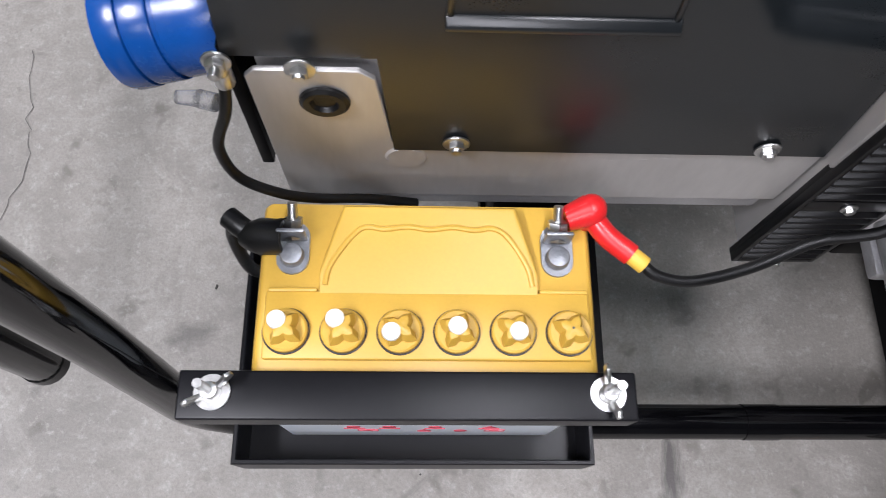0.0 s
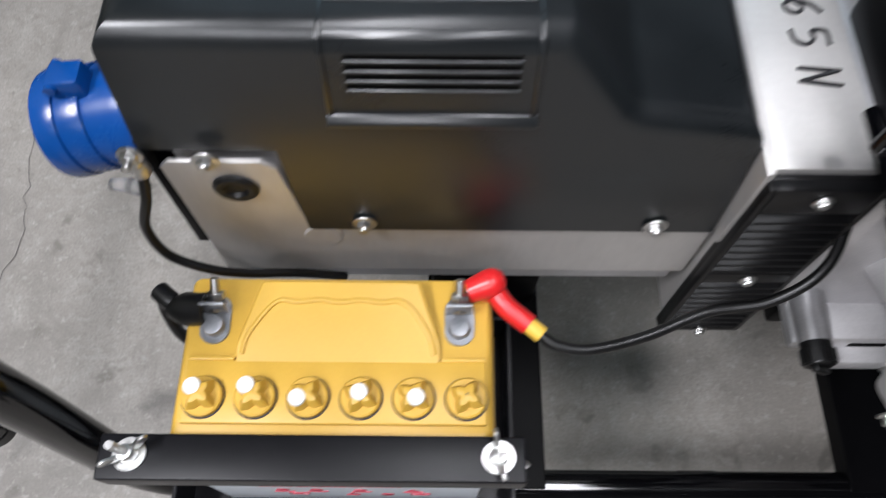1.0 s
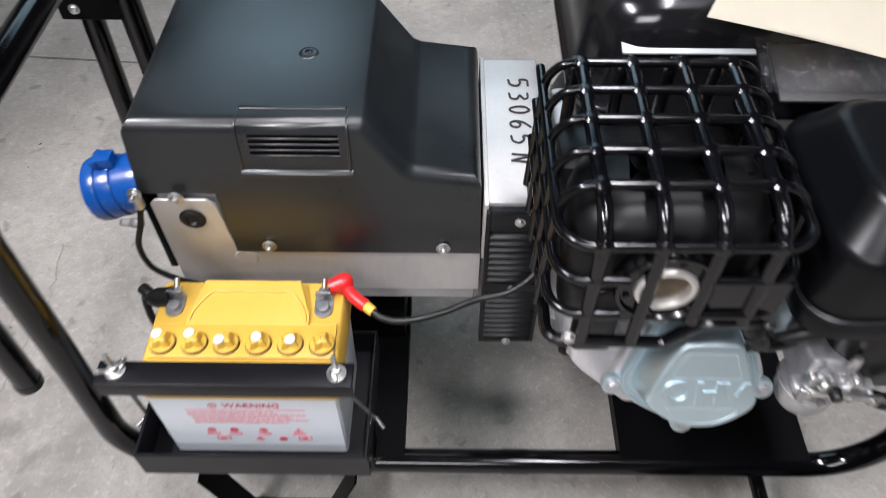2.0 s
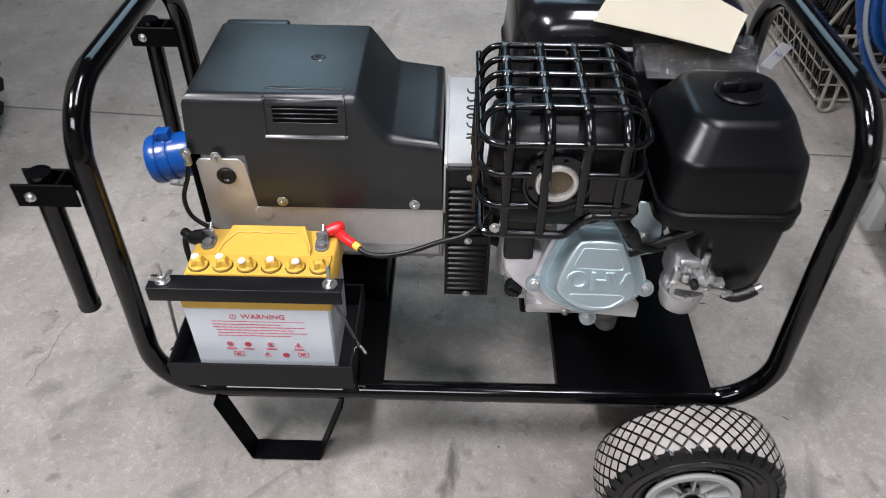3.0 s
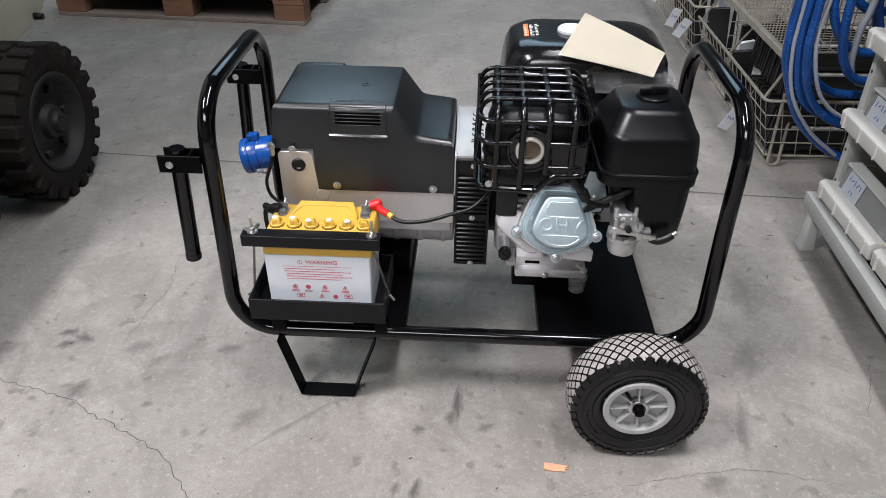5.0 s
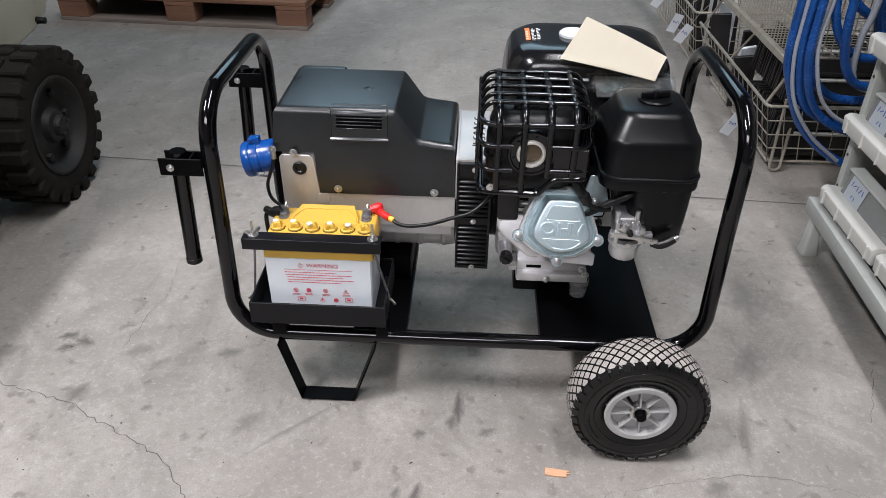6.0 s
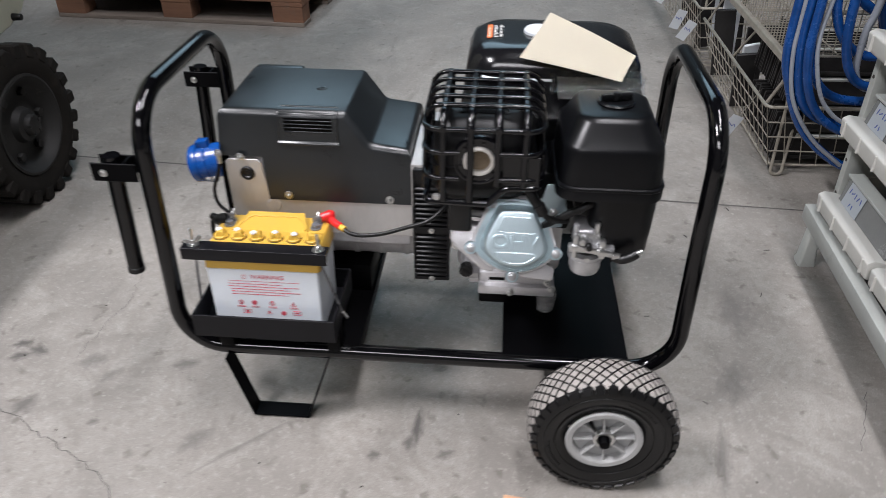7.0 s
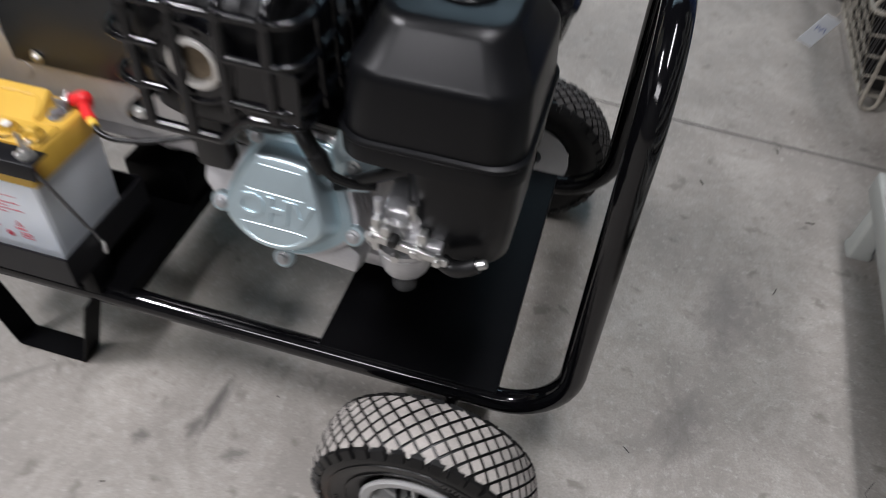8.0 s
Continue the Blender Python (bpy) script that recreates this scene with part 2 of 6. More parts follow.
zinc = surface("zinc_plated_steel", (0.62, 0.62, 0.61), 0.34, 1.0, vary=0.15, scale=60, grain=400, bump=0.05)
rocker_paint = surface("pale_blue_silver_paint", (0.58, 0.70, 0.745), 0.36, 0.85, vary=0.06, scale=12, grain=900, bump=0.05, dist=0.0004, spread=0.08, coat=0.15)
yellow_plastic = surface("yellow_battery_plastic", (0.57, 0.350, 0.050), 0.42, vary=0.07, scale=14, grain=500, bump=0.06, dist=0.0005, sss=0.05)
white_case = surface("milky_battery_case", (0.66, 0.70, 0.74), 0.33, vary=0.06, scale=10, grain=300, bump=0.03, sss=0.1)
lead = surface("dull_lead", (0.27, 0.28, 0.30), 0.42, 0.8, vary=0.25, scale=60, grain=500, bump=0.3)
rod_steel = surface("dull_threaded_steel", (0.22, 0.22, 0.23), 0.45, 0.85, vary=0.2, scale=60, grain=900, bump=0.4, dist=0.0006)
red_rubber = surface("red_soft_plastic", (0.62, 0.016, 0.018), 0.32, vary=0.1, scale=30, grain=300, bump=0.03, sss=0.05)
red_ink = surface("red_print", (0.50, 0.07, 0.10), 0.5, vary=0.1, bump=0)
ink_gap_black = surface("black_ink_and_gap_shade", (0.02, 0.02, 0.022), 0.5, vary=0.1, bump=0)
orange_ink = surface("orange_warning_print", (0.75, 0.16, 0.03), 0.45, vary=0.06, bump=0)
pale_ink = surface("white_print", (0.7, 0.7, 0.68), 0.5, vary=0.06, bump=0)
blue_ink = surface("blue_handwriting", (0.06, 0.09, 0.30), 0.6, vary=0.1, bump=0)
blue_plastic = surface("blue_socket_plastic", (0.004, 0.058, 0.26), 0.26, vary=0.08, scale=20, grain=400, bump=0.04)
rim_plastic = surface("light_grey_rim_plastic", (0.36, 0.36, 0.355), 0.42, vary=0.08, scale=20, grain=300, bump=0.05)
paper_card = surface("cream_card", (0.76, 0.71, 0.59), 0.75, vary=0.03, scale=12, grain=600, bump=0.05)
label_paper = surface("white_label_paper", (0.55, 0.58, 0.61), 0.6, vary=0.05, scale=12, grain=500, bump=0.05)
clear_cap = surface("milky_clear_plastic", (0.55, 0.55, 0.55), 0.22, vary=0.1, bump=0.05, trans=0.85)
dirty_wood = surface("dirty_grey_pallet_wood", (0.15, 0.125, 0.105), 0.85, vary=0.3, scale=5, grain=60, bump=0.35, dist=0.003, stretch=(0.25, 3, 3), chance=0.2)
pallet_wood = surface("rough_pallet_wood", (0.155, 0.078, 0.046), 0.85, vary=0.3, scale=5, grain=60, bump=0.35, dist=0.003, stretch=(0.25, 3, 3), dirt=(0.12, 0.09, 0.07), dirt_amount=0.04, chance=0.2)
chip_wood = surface("fresh_wood_splinter", (0.60, 0.34, 0.20), 0.7, vary=0.2, scale=40, grain=300, bump=0.3, stretch=(0.2, 3, 3))
truck_paint = surface("grey_green_truck_paint", (0.42, 0.42, 0.33), 0.45, vary=0.08, scale=4, grain=120, bump=0.05, dirt=(0.10, 0.10, 0.09), dirt_amount=0.02)
truck_dark = surface("dark_green_chassis_paint", (0.020, 0.034, 0.026), 0.5, vary=0.3, scale=6, grain=120, bump=0.1)
dusty_rubber = surface("dusty_solid_tyre_rubber", (0.009, 0.0075, 0.006), 0.8, vary=0.4, scale=9, grain=160, bump=0.35, dist=0.003, dirt=(0.022, 0.018, 0.014), dirt_amount=0.05, gloss=0.2)
dusty_hub = surface("dusty_wheel_steel", (0.010, 0.0095, 0.009), 0.65, 0.2, vary=0.3, scale=14, grain=200, bump=0.2, dirt=(0.05, 0.045, 0.036), dirt_amount=0.02)
basket_wire = surface("worn_zinc_wire", (0.34, 0.315, 0.265), 0.5, 0.4, vary=0.2, scale=25, grain=200, bump=0.1)
shelf_paint = surface("pale_grey_shelf_paint", (0.40, 0.415, 0.39), 0.45, vary=0.08, scale=6, grain=160, bump=0.06, dirt=(0.22, 0.22, 0.20), dirt_amount=-0.03)
bin_plastic = surface("off_white_bin_plastic", (0.50, 0.495, 0.46), 0.5, vary=0.06, scale=8, grain=300, bump=0.05, dirt=(0.32, 0.31, 0.28), dirt_amount=-0.02)
bin_card = surface("greyed_bin_label", (0.36, 0.39, 0.42), 0.5, vary=0.06, scale=12, grain=400, bump=0.04)
bin_window = surface("cloudy_clear_bin_front", (0.17, 0.175, 0.17), 0.25, vary=0.1, scale=10, grain=200, bump=0.05)
hose_blue = surface("blue_pvc_hose", (0.006, 0.050, 0.20), 0.26, vary=0.35, scale=12, grain=120, bump=0.05)
hose_grey = surface("silver_grey_hose", (0.24, 0.26, 0.29), 0.3, vary=0.1, scale=12, grain=120, bump=0.05)
# Black for recesses that are not cut: their shade as a colour.
shade_black = surface("recess_shade_black", (0.0015, 0.0015, 0.0015), 0.9, vary=0.1, bump=0, gloss=0.1)
stack_dark = surface("dark_stacked_sheets", (0.018, 0.017, 0.017), 0.5, 0.3, vary=0.5, scale=12, grain=120, bump=0.2)
mesh_bronze = surface("bronze_spark_screen", (0.17, 0.13, 0.085), 0.85, 0.0, vary=0.25, scale=300, grain=900, bump=0.6)
heat_ring = surface("bright_exhaust_ring", (0.72, 0.70, 0.66), 0.4, 0.8, vary=0.1, scale=40, grain=300, bump=0.1)
beam_paint = surface("grey_green_beam_paint", (0.31, 0.32, 0.30), 0.5, vary=0.1, scale=6, grain=160, bump=0.06, dirt=(0.12, 0.12, 0.11), dirt_amount=0.02)
wall_paint = surface("grey_hall_wall_paint", (0.20, 0.20, 0.195), 0.8, vary=0.06, scale=1.5, grain=60, bump=0.1)
roof_sheet = surface("grey_roof_sheet", (0.07, 0.08, 0.09), 0.6, vary=0.06, scale=1.5, grain=60, bump=0.05)
tape_yellow = surface("yellow_sleeve", (0.72, 0.46, 0.06), 0.5, vary=0.1, bump=0)
saw_cut = surface("dark_floor_joint", (0.10, 0.094, 0.088), 0.9, vary=0.3, scale=30, bump=0.2)
debris_hole_dark = surface("dark_swarf_and_hole_shade", (0.03, 0.026, 0.022), 0.6, vary=0.3, bump=0.1)


# smudges on the floor: x, y, half length, half width, turn, strength
STAINS = (
    (-0.586, 0.181, 0.022, 0.012, 10, 0.75), (-0.533, 0.160, 0.026, 0.014, -25, 0.7), (-0.569, 0.137, 0.024, 0.013, 15, 0.7),
    (-0.382, 0.133, 0.030, 0.022, 0, 0.4), (-0.470, -0.016, 0.030, 0.020, 60, 0.55), (-0.050, -0.086, 0.035, 0.020, 40, 0.4),
    (-0.156, 0.138, 0.030, 0.014, 10, 0.5), (-0.316, 0.091, 0.030, 0.012, 50, 0.35), (0.332, -0.101, 0.014, 0.010, 0, 0.6),
    (-0.292, -0.055, 0.012, 0.009, 20, 0.5), (0.414, -0.020, 0.050, 0.010, 88, 0.75), (0.402, -0.062, 0.020, 0.012, 70, 0.6),
    (1.045, -0.055, 0.085, 0.013, 78, 0.45), (0.945, -0.216, 0.028, 0.020, 10, 0.5), (0.478, -0.089, 0.020, 0.010, 20, 0.5),
    (0.335, -0.262, 0.030, 0.009, 75, 0.75), (0.295, -0.260, 0.016, 0.008, 70, 0.6), (0.05, -0.10, 0.11, 0.006, 42, 0.35),
    (-0.72, 0.10, 0.05, 0.03, 30, 0.35), (1.12, 0.16, 0.07, 0.03, 70, 0.35), (1.18, 0.42, 0.10, 0.04, 80, 0.35), (0.45, 0.42, 0.12, 0.03, 60, 0.3),
)


def film():
    """Thin clear plastic film: see-through with crinkled gloss."""
    ma = bpy.data.materials.new("clear_plastic_film")
    ma.use_nodes = True
    n, l = ma.node_tree.nodes, ma.node_tree.links
    n.remove(n["Principled BSDF"])
    see, shine, mix = n.new("ShaderNodeBsdfTransparent"), n.new("ShaderNodeBsdfGlossy"), n.new("ShaderNodeMixShader")
    see.inputs[0].default_value = (0.93, 0.93, 0.94, 1)
    shine.inputs["Roughness"].default_value = 0.12
    mix.inputs[0].default_value = 0.13
    t, b = n.new("ShaderNodeTexNoise"), n.new("ShaderNodeBump")
    t.inputs["Scale"].default_value, t.inputs["Detail"].default_value, t.inputs["Distortion"].default_value = 45, 3, 1.5
    b.inputs["Strength"].default_value, b.inputs["Distance"].default_value = 0.7, 0.004
    l.new(t.outputs[0], b.inputs["Height"])
    l.new(b.outputs[0], shine.inputs["Normal"])
    l.new(see.outputs[0], mix.inputs[1])
    l.new(shine.outputs[0], mix.inputs[2])
    l.new(mix.outputs[0], n["Material Output"].inputs[0])
    return ma


def concrete():
    """Power-floated concrete: pale clouds, brown-grey stains, scuffs, pits and grain."""
    ma = bpy.data.materials.new("worn_concrete")
    ma.use_nodes = True
    nt = ma.node_tree
    n, l = nt.nodes, nt.links
    bs = n["Principled BSDF"]
    tc = n.new("ShaderNodeTexCoord")

    def cloud(scale, detail, rough, lo, hi, distort=0.0, stretch=(1, 1, 1), turn=0.0):
        mp = n.new("ShaderNodeMapping")
        mp.inputs["Scale"].default_value, mp.inputs["Rotation"].default_value = stretch, (0, 0, turn)
        l.new(tc.outputs["Object"], mp.inputs[0])
        t = n.new("ShaderNodeTexNoise")
        t.inputs["Scale"].default_value, t.inputs["Detail"].default_value = scale, detail
        t.inputs["Roughness"].default_value, t.inputs["Distortion"].default_value = rough, distort
        l.new(mp.outputs[0], t.inputs["Vector"])
        r = n.new("ShaderNodeMapRange")
        r.inputs[1].default_value, r.inputs[2].default_value = lo, hi
        l.new(t.outputs[0], r.inputs[0])
        return r.outputs[0], t.outputs[0]

    def blend(fac, a, colour, amount=1.0, mode="MIX"):
        m = n.new("ShaderNodeMix")
        m.data_type, m.blend_type = "RGBA", mode
        if amount < 1:
            k = n.new("ShaderNodeMath")
            k.operation = "MULTIPLY"
            k.inputs[1].default_value = amount
            l.new(fac, k.inputs[0])
            fac = k.outputs[0]
        l.new(fac, m.inputs[0])
        if isinstance(a, tuple):
            m.inputs[6].default_value = (*a, 1)
        else:
            l.new(a, m.inputs[6])
        m.inputs[7].default_value = (*colour, 1)
        return m.outputs[2]

    wide, _ = cloud(2.4, 5, 0.6, 0.36, 0.66, 0.5)
    mid, _ = cloud(7, 6, 0.65, 0.45, 0.7, 0.6)
    scuff, _ = cloud(5, 5, 0.7, 0.55, 0.72, 1.2, (1, 0.35, 1), 0.5)
    spots, _ = cloud(19, 3, 0.55, 0.62, 0.70, 0.3)
    pale, _ = cloud(6.5, 6, 0.7, 0.50, 0.72, 0.9)
    grain, raw = cloud(260, 3, 0.65, 0.38, 0.66)
    pits, _ = cloud(95, 2, 0.5, 0.66, 0.76)
    c = blend(wide, (0.318, 0.294, 0.266), (0.218, 0.201, 0.182))
    c = blend(mid, c, (0.180, 0.165, 0.148), 0.68)
    c = blend(pale, c, (0.400, 0.378, 0.346), 0.62)
    c = blend(scuff, c, (0.137, 0.124, 0.110), 0.55)
    c = blend(spots, c, (0.101, 0.089, 0.076), 0.65)
    c = blend(pits, c, (0.116, 0.107, 0.092), 0.45)
    fine, _ = cloud(48, 4, 0.7, 0.46, 0.68, 0.4)
    light, _ = cloud(70, 3, 0.7, 0.55, 0.72)
    c = blend(fine, c, (0.190, 0.177, 0.157), 0.5)
    c = blend(light, c, (0.405, 0.387, 0.354), 0.58)
    c = blend(grain, c, (0.160, 0.150, 0.135), 0.42)
    smear = None
    for x, y, rx, ry, turn, amount in STAINS:
        mp = n.new("ShaderNodeMapping")
        mp.vector_type = "TEXTURE"
        mp.inputs["Location"].default_value, mp.inputs["Rotation"].default_value = (x, y, 0), (0, 0, radians(turn))
        mp.inputs["Scale"].default_value = (rx * 1.35, ry * 1.45, 1)
        l.new(tc.outputs["Object"], mp.inputs[0])
        wob = n.new("ShaderNodeTexNoise")
        wob.inputs["Scale"].default_value, wob.inputs["Detail"].default_value, wob.inputs["Roughness"].default_value = 1.3, 4, 0.65
        l.new(mp.outputs[0], wob.inputs["Vector"])
        ln = n.new("ShaderNodeVectorMath")
        ln.operation = "LENGTH"
        l.new(mp.outputs[0], ln.inputs[0])
        far = n.new("ShaderNodeMath")
        far.operation = "MULTIPLY_ADD"
        far.inputs[1].default_value = 1.9
        l.new(wob.outputs[0], far.inputs[0])
        l.new(ln.outputs["Value"], far.inputs[2])
        mr = n.new("ShaderNodeMapRange")
        mr.inputs[1].default_value, mr.inputs[2].default_value, mr.inputs[3].default_value, mr.inputs[4].default_value = 1.25, 1.95, min(1.0, amount * 1.3), 0.0
        l.new(far.outputs[0], mr.inputs[0])
        if smear is None:
            smear = mr.outputs[0]
        else:
            mx = n.new("ShaderNodeMath")
            mx.operation = "MAXIMUM"
            l.new(smear, mx.inputs[0])
            l.new(mr.outputs[0], mx.inputs[1])
            smear = mx.outputs[0]
    c = blend(smear, c, (0.085, 0.078, 0.072))
    l.new(c, bs.inputs["Base Color"])
    rr = n.new("ShaderNodeMapRange")
    rr.inputs[3].default_value, rr.inputs[4].default_value = 0.62, 0.42
    l.new(mid, rr.inputs[0])
    l.new(rr.outputs[0], bs.inputs["Roughness"])
    bp = n.new("ShaderNodeBump")
    bp.inputs["Strength"].default_value, bp.inputs["Distance"].default_value = 0.35, 0.0014
    l.new(raw, bp.inputs["Height"])
    l.new(bp.outputs[0], bs.inputs["Normal"])
    return ma


concrete_floor = concrete()
bag_film = film()
# ---- the hall ----
def ribbon(points, w):
    """A narrow flat strip along a line on the floor, its width wandering."""
    bm = bmesh.new()
    rng = random.Random(len(points) * 7 + int(abs(points[0][0]) * 100))
    rows = []
    pts = [V((x, y, 0.0012)) for x, y in points]
    for i, p in enumerate(pts):
        t = (pts[min(i + 1, len(pts) - 1)] - pts[max(i - 1, 0)]).normalized()
        s = V((-t.y, t.x, 0)) * w * rng.uniform(0.35, 0.65)
        rows.append((bm.verts.new(p - s), bm.verts.new(p + s)))
    for a, c in zip(rows, rows[1:]):
        bm.faces.new((a[0], a[1], c[1], c[0]))
    return bm


def jagged(points, step=0.012, wild=0.006, seed=1):
    rng = random.Random(seed)
    out = []
    for (x0, y0), (x1, y1) in zip(points, points[1:]):
        k = max(2, int(math.hypot(x1 - x0, y1 - y0) / step))
        for i in range(k):
            t = i / k
            out.append((x0 + (x1 - x0) * t + rng.uniform(-wild, wild), y0 + (y1 - y0) * t + rng.uniform(-wild, wild)))
    return out + [points[-1]]


solid("floor", box(-9, 9, -7, 11, -0.25, 0.0), concrete_floor, "worn grey concrete hall floor with stains and cracks", "floor", "structure")
solid("wall_north", box(-9.2, 9.2, 11, 11.2, -0.25, 6), wall_paint, "plain pale hall wall", "wall", "structure")
solid("wall_south", box(-9.2, 9.2, -7.2, -7, -0.25, 6), wall_paint, "plain pale hall wall", "wall", "structure")
solid("wall_east", box(9, 9.2, -7, 11, -0.25, 6), wall_paint, "plain pale hall wall", "wall", "structure")
solid("wall_west", box(-9.2, -9, -7, 11, -0.25, 6), wall_paint, "plain pale hall wall", "wall", "structure")
solid("ceiling", box(-9.2, 9.2, -7.2, 11.2, 6, 6.2), roof_sheet, "grey sheet metal hall roof", "ceiling", "structure")
solid("floor_joint", ribbon([(-4, 1.42), (-0.95, 1.175), (0.1, 1.08), (1.13, 0.985), (3.5, 0.80)], 0.006), saw_cut, "straight dark saw-cut joint in the concrete", "floor joint", "structure")
# ---- generator: tube frame on two wheels ----
XL, XR, YF, YR, ZB, ZT, TR = -0.071, 0.931, 0.016, 0.475, 0.1735, 0.698, 0.0165
gen_frame = thing("generator_frame", (0.42, 0.25, 0.0), "glossy black bent-tube generator frame with wheels and battery tray", "generator frame", m=LEAN)
for y, other, rt, lean in ((YF, YR, 0.100, 0.014), (YR, YF, 0.105, 0.0)):
    mid = (y + other) / 2
    left = fillet([(XL, mid, ZT), (XL, y + 1.5 * lean, ZT), (XL, y + lean, 0.44)], rt, 10)
    base = fillet([(XL, y + lean, 0.44), (XL, y, ZB), (XR, y, ZB), (XR, y + lean, 0.44)], 0.092, 10)
    right = fillet([(XR, y + lean, 0.44), (XR, y + 1.5 * lean, ZT), (XR, mid, ZT)], rt, 10)
    part("frame_tube", tube(left + base[1:] + right[1:], TR, 20, caps=False), frame_paint, gen_frame)
part("weld_sleeve", tube([(0.432 + 0.002 * i, YF, ZB) for i in range(18)], TR + 0.0007, 20), frame_paint, gen_frame, "uneven weld seam on the lower tube")

# cross plates under alternator and engine
for x0, x1, text in ((0.185, 0.300, "narrow black cross plate under the alternator"), (0.590, 0.842, "wide black cross plate under the engine")):
    part("cross_plate", prism([(x0, 0.166), (x0, 0.192), (x1, 0.192), (x1, 0.166), (x1 - 0.004, 0.166), (x1 - 0.004, 0.188), (x0 + 0.004, 0.188), (x0 + 0.004, 0.166)], YF - 0.004, YR + 0.004, "xz", 0.001, 1), plate_paint, gen_frame, text)

# stand: flat bar bent to a U, front and rear
for y in (0.003, 0.462):
    s = 0.0035
    path = [(0.020, 0.160), (0.060, 0.000), (0.182, 0.000), (0.236, 0.160)]
    inner = [(0.020 + s, 0.160), (0.060 + s * 0.8, s), (0.182 - s * 0.8, s), (0.236 - s, 0.160)]
    part("stand_leg", prism(path + inner[::-1], y - 0.016, y + 0.024, "xz", 0.001, 1), plate_paint, gen_frame, "flat black steel bar bent into a U-shaped foot")


def wheel(y_out, sign, tread_look, look_text):
    """A pneumatic barrow wheel; sign: +1 if its outer face looks along -y."""
    c = V((0.783, y_out + sign * 0.044, 0.1425))
    ax = V((0, -sign, 0))
    g = 0.0125
    w = part("wheel", lathe([(0.072, 0.0318), (0.0858, 0.0392), (0.1051, 0.044), (0.1203, 0.0435), (0.1307, 0.0382), (0.1362, 0.0276), (0.1385, 0.0127), (0.1391, 0.0), (0.1385, -0.0127), (0.1362, -0.0276), (0.1307, -0.0382), (0.1203, -0.0435), (0.1051, -0.044), (0.0858, -0.0392), (0.072, -0.0318)], c, ax, 64, close=True), rubber, gen_frame, "pneumatic black rubber tyre with raised sidewall rings")
    for rr, hh in ((0.0905, 0.0418), (0.1115, 0.0445)):
        part("sidewall_ring", lathe([(rr - 0.0012, hh - 0.001), (rr - 0.0008, hh + 0.0008), (rr + 0.0008, hh + 0.0008), (rr + 0.0012, hh - 0.001)], c, ax, 64), rubber, w)
    # diamond tread blocks
    bm = bmesh.new()
    m = Matrix.Translation(c) @ ax.to_track_quat("Z", "Y").to_matrix().to_4x4()
    n, rows = 40, 3
    prof = [(h * 1.06, r + g) for h, r in ((-0.040, 0.1140), (-0.036, 0.1195), (-0.030, 0.1228), (-0.022, 0.1252), (-0.012, 0.1263), (0, 0.1268), (0.012, 0.1263), (0.022, 0.1252), (0.030, 0.1228), (0.036, 0.1195), (0.040, 0.1140))]

    def rad(h):
        for (a, ra), (d, rd) in zip(prof, prof[1:]):
            if a <= h <= d:
                return ra + (rd - ra) * (h - a) / (d - a)
        return 0.114 + g

    def at(ang, h, lift):
        r = rad(max(-0.042, min(0.042, h))) + lift
        return m @ V((r * math.cos(ang), r * math.sin(ang), h))

    step = 2 * math.pi / n
    walls = bmesh.new()
    for k in range(n):
        for j in range(-rows, rows + 1):
            a0 = (k + (j % 2) * 0.5) * step
            h0 = j * 0.0108
            da, dh = step * 0.5 * 0.78, 0.0108 * 0.78
            top = [(a0 - da, h0), (a0, h0 - dh), (a0 + da, h0), (a0, h0 + dh)]
            hi = [bm.verts.new(at(a, h, 0.0032)) for a, h in top]
            bm.faces.new(hi)
            hi = [walls.verts.new(q.co) for q in hi]
            lo = [walls.verts.new(at(a0 + (a - a0) * 1.02, h0 + (h - h0) * 1.02, -0.001)) for a, h in top]
            for i in range(4):
                walls.faces.new((lo[i], lo[(i + 1) % 4], hi[(i + 1) % 4], hi[i]))
    tagged(part("tread_groove", walls, rubber, w, "dark grooves between the tread blocks", smooth=20), kind="stuff")
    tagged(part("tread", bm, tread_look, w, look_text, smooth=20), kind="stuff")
    bm = bmesh.new()
    for side in (-1, 1):
        for k in range(36):
            step = 2 * math.pi / 36
            a0 = k * step
            if True:
                r_in, r_out = 0.1125 + g, 0.1235 + g
                hi = [bm.verts.new(m @ V((r * math.cos(a0 + s * step * 0.33), r * math.sin(a0 + s * step * 0.33), side * h))) for s, r, h in ((-1, r_in, 0.0455), (1, r_in, 0.0455), (1, r_out, 0.040), (-1, r_out, 0.040))]
                lo = [bm.verts.new(m @ V((r * math.cos(a0 + s * step * 0.38), r * math.sin(a0 + s * step * 0.38), side * h))) for s, r, h in ((-1, r_in - 0.002, 0.040), (1, r_in - 0.002, 0.040), (1, r_out, 0.033), (-1, r_out, 0.033))]
                bm.faces.new(hi)
                for i in range(4):
                    bm.faces.new((lo[i], lo[(i + 1) % 4], hi[(i + 1) % 4], hi[i]))
    tagged(part("shoulder_tread", bm, rubber, w, "black shoulder lugs", smooth=20), kind="stuff")
    marks = []
    for k in range(26):
        a = 0.6 + k * 0.055 + (1.9 if k > 12 else 0)
        marks.append(turned(box(0.1005, 0.1060 - 0.002 * (k % 3), -0.0012, 0.0012, 0.0432, 0.0450), m @ pose(0, 0, 0, 0, 0, math.degrees(a))))
    tagged(part("sidewall_lettering", join(*marks), rubber, w, "worn raised lettering"), kind="stuff")
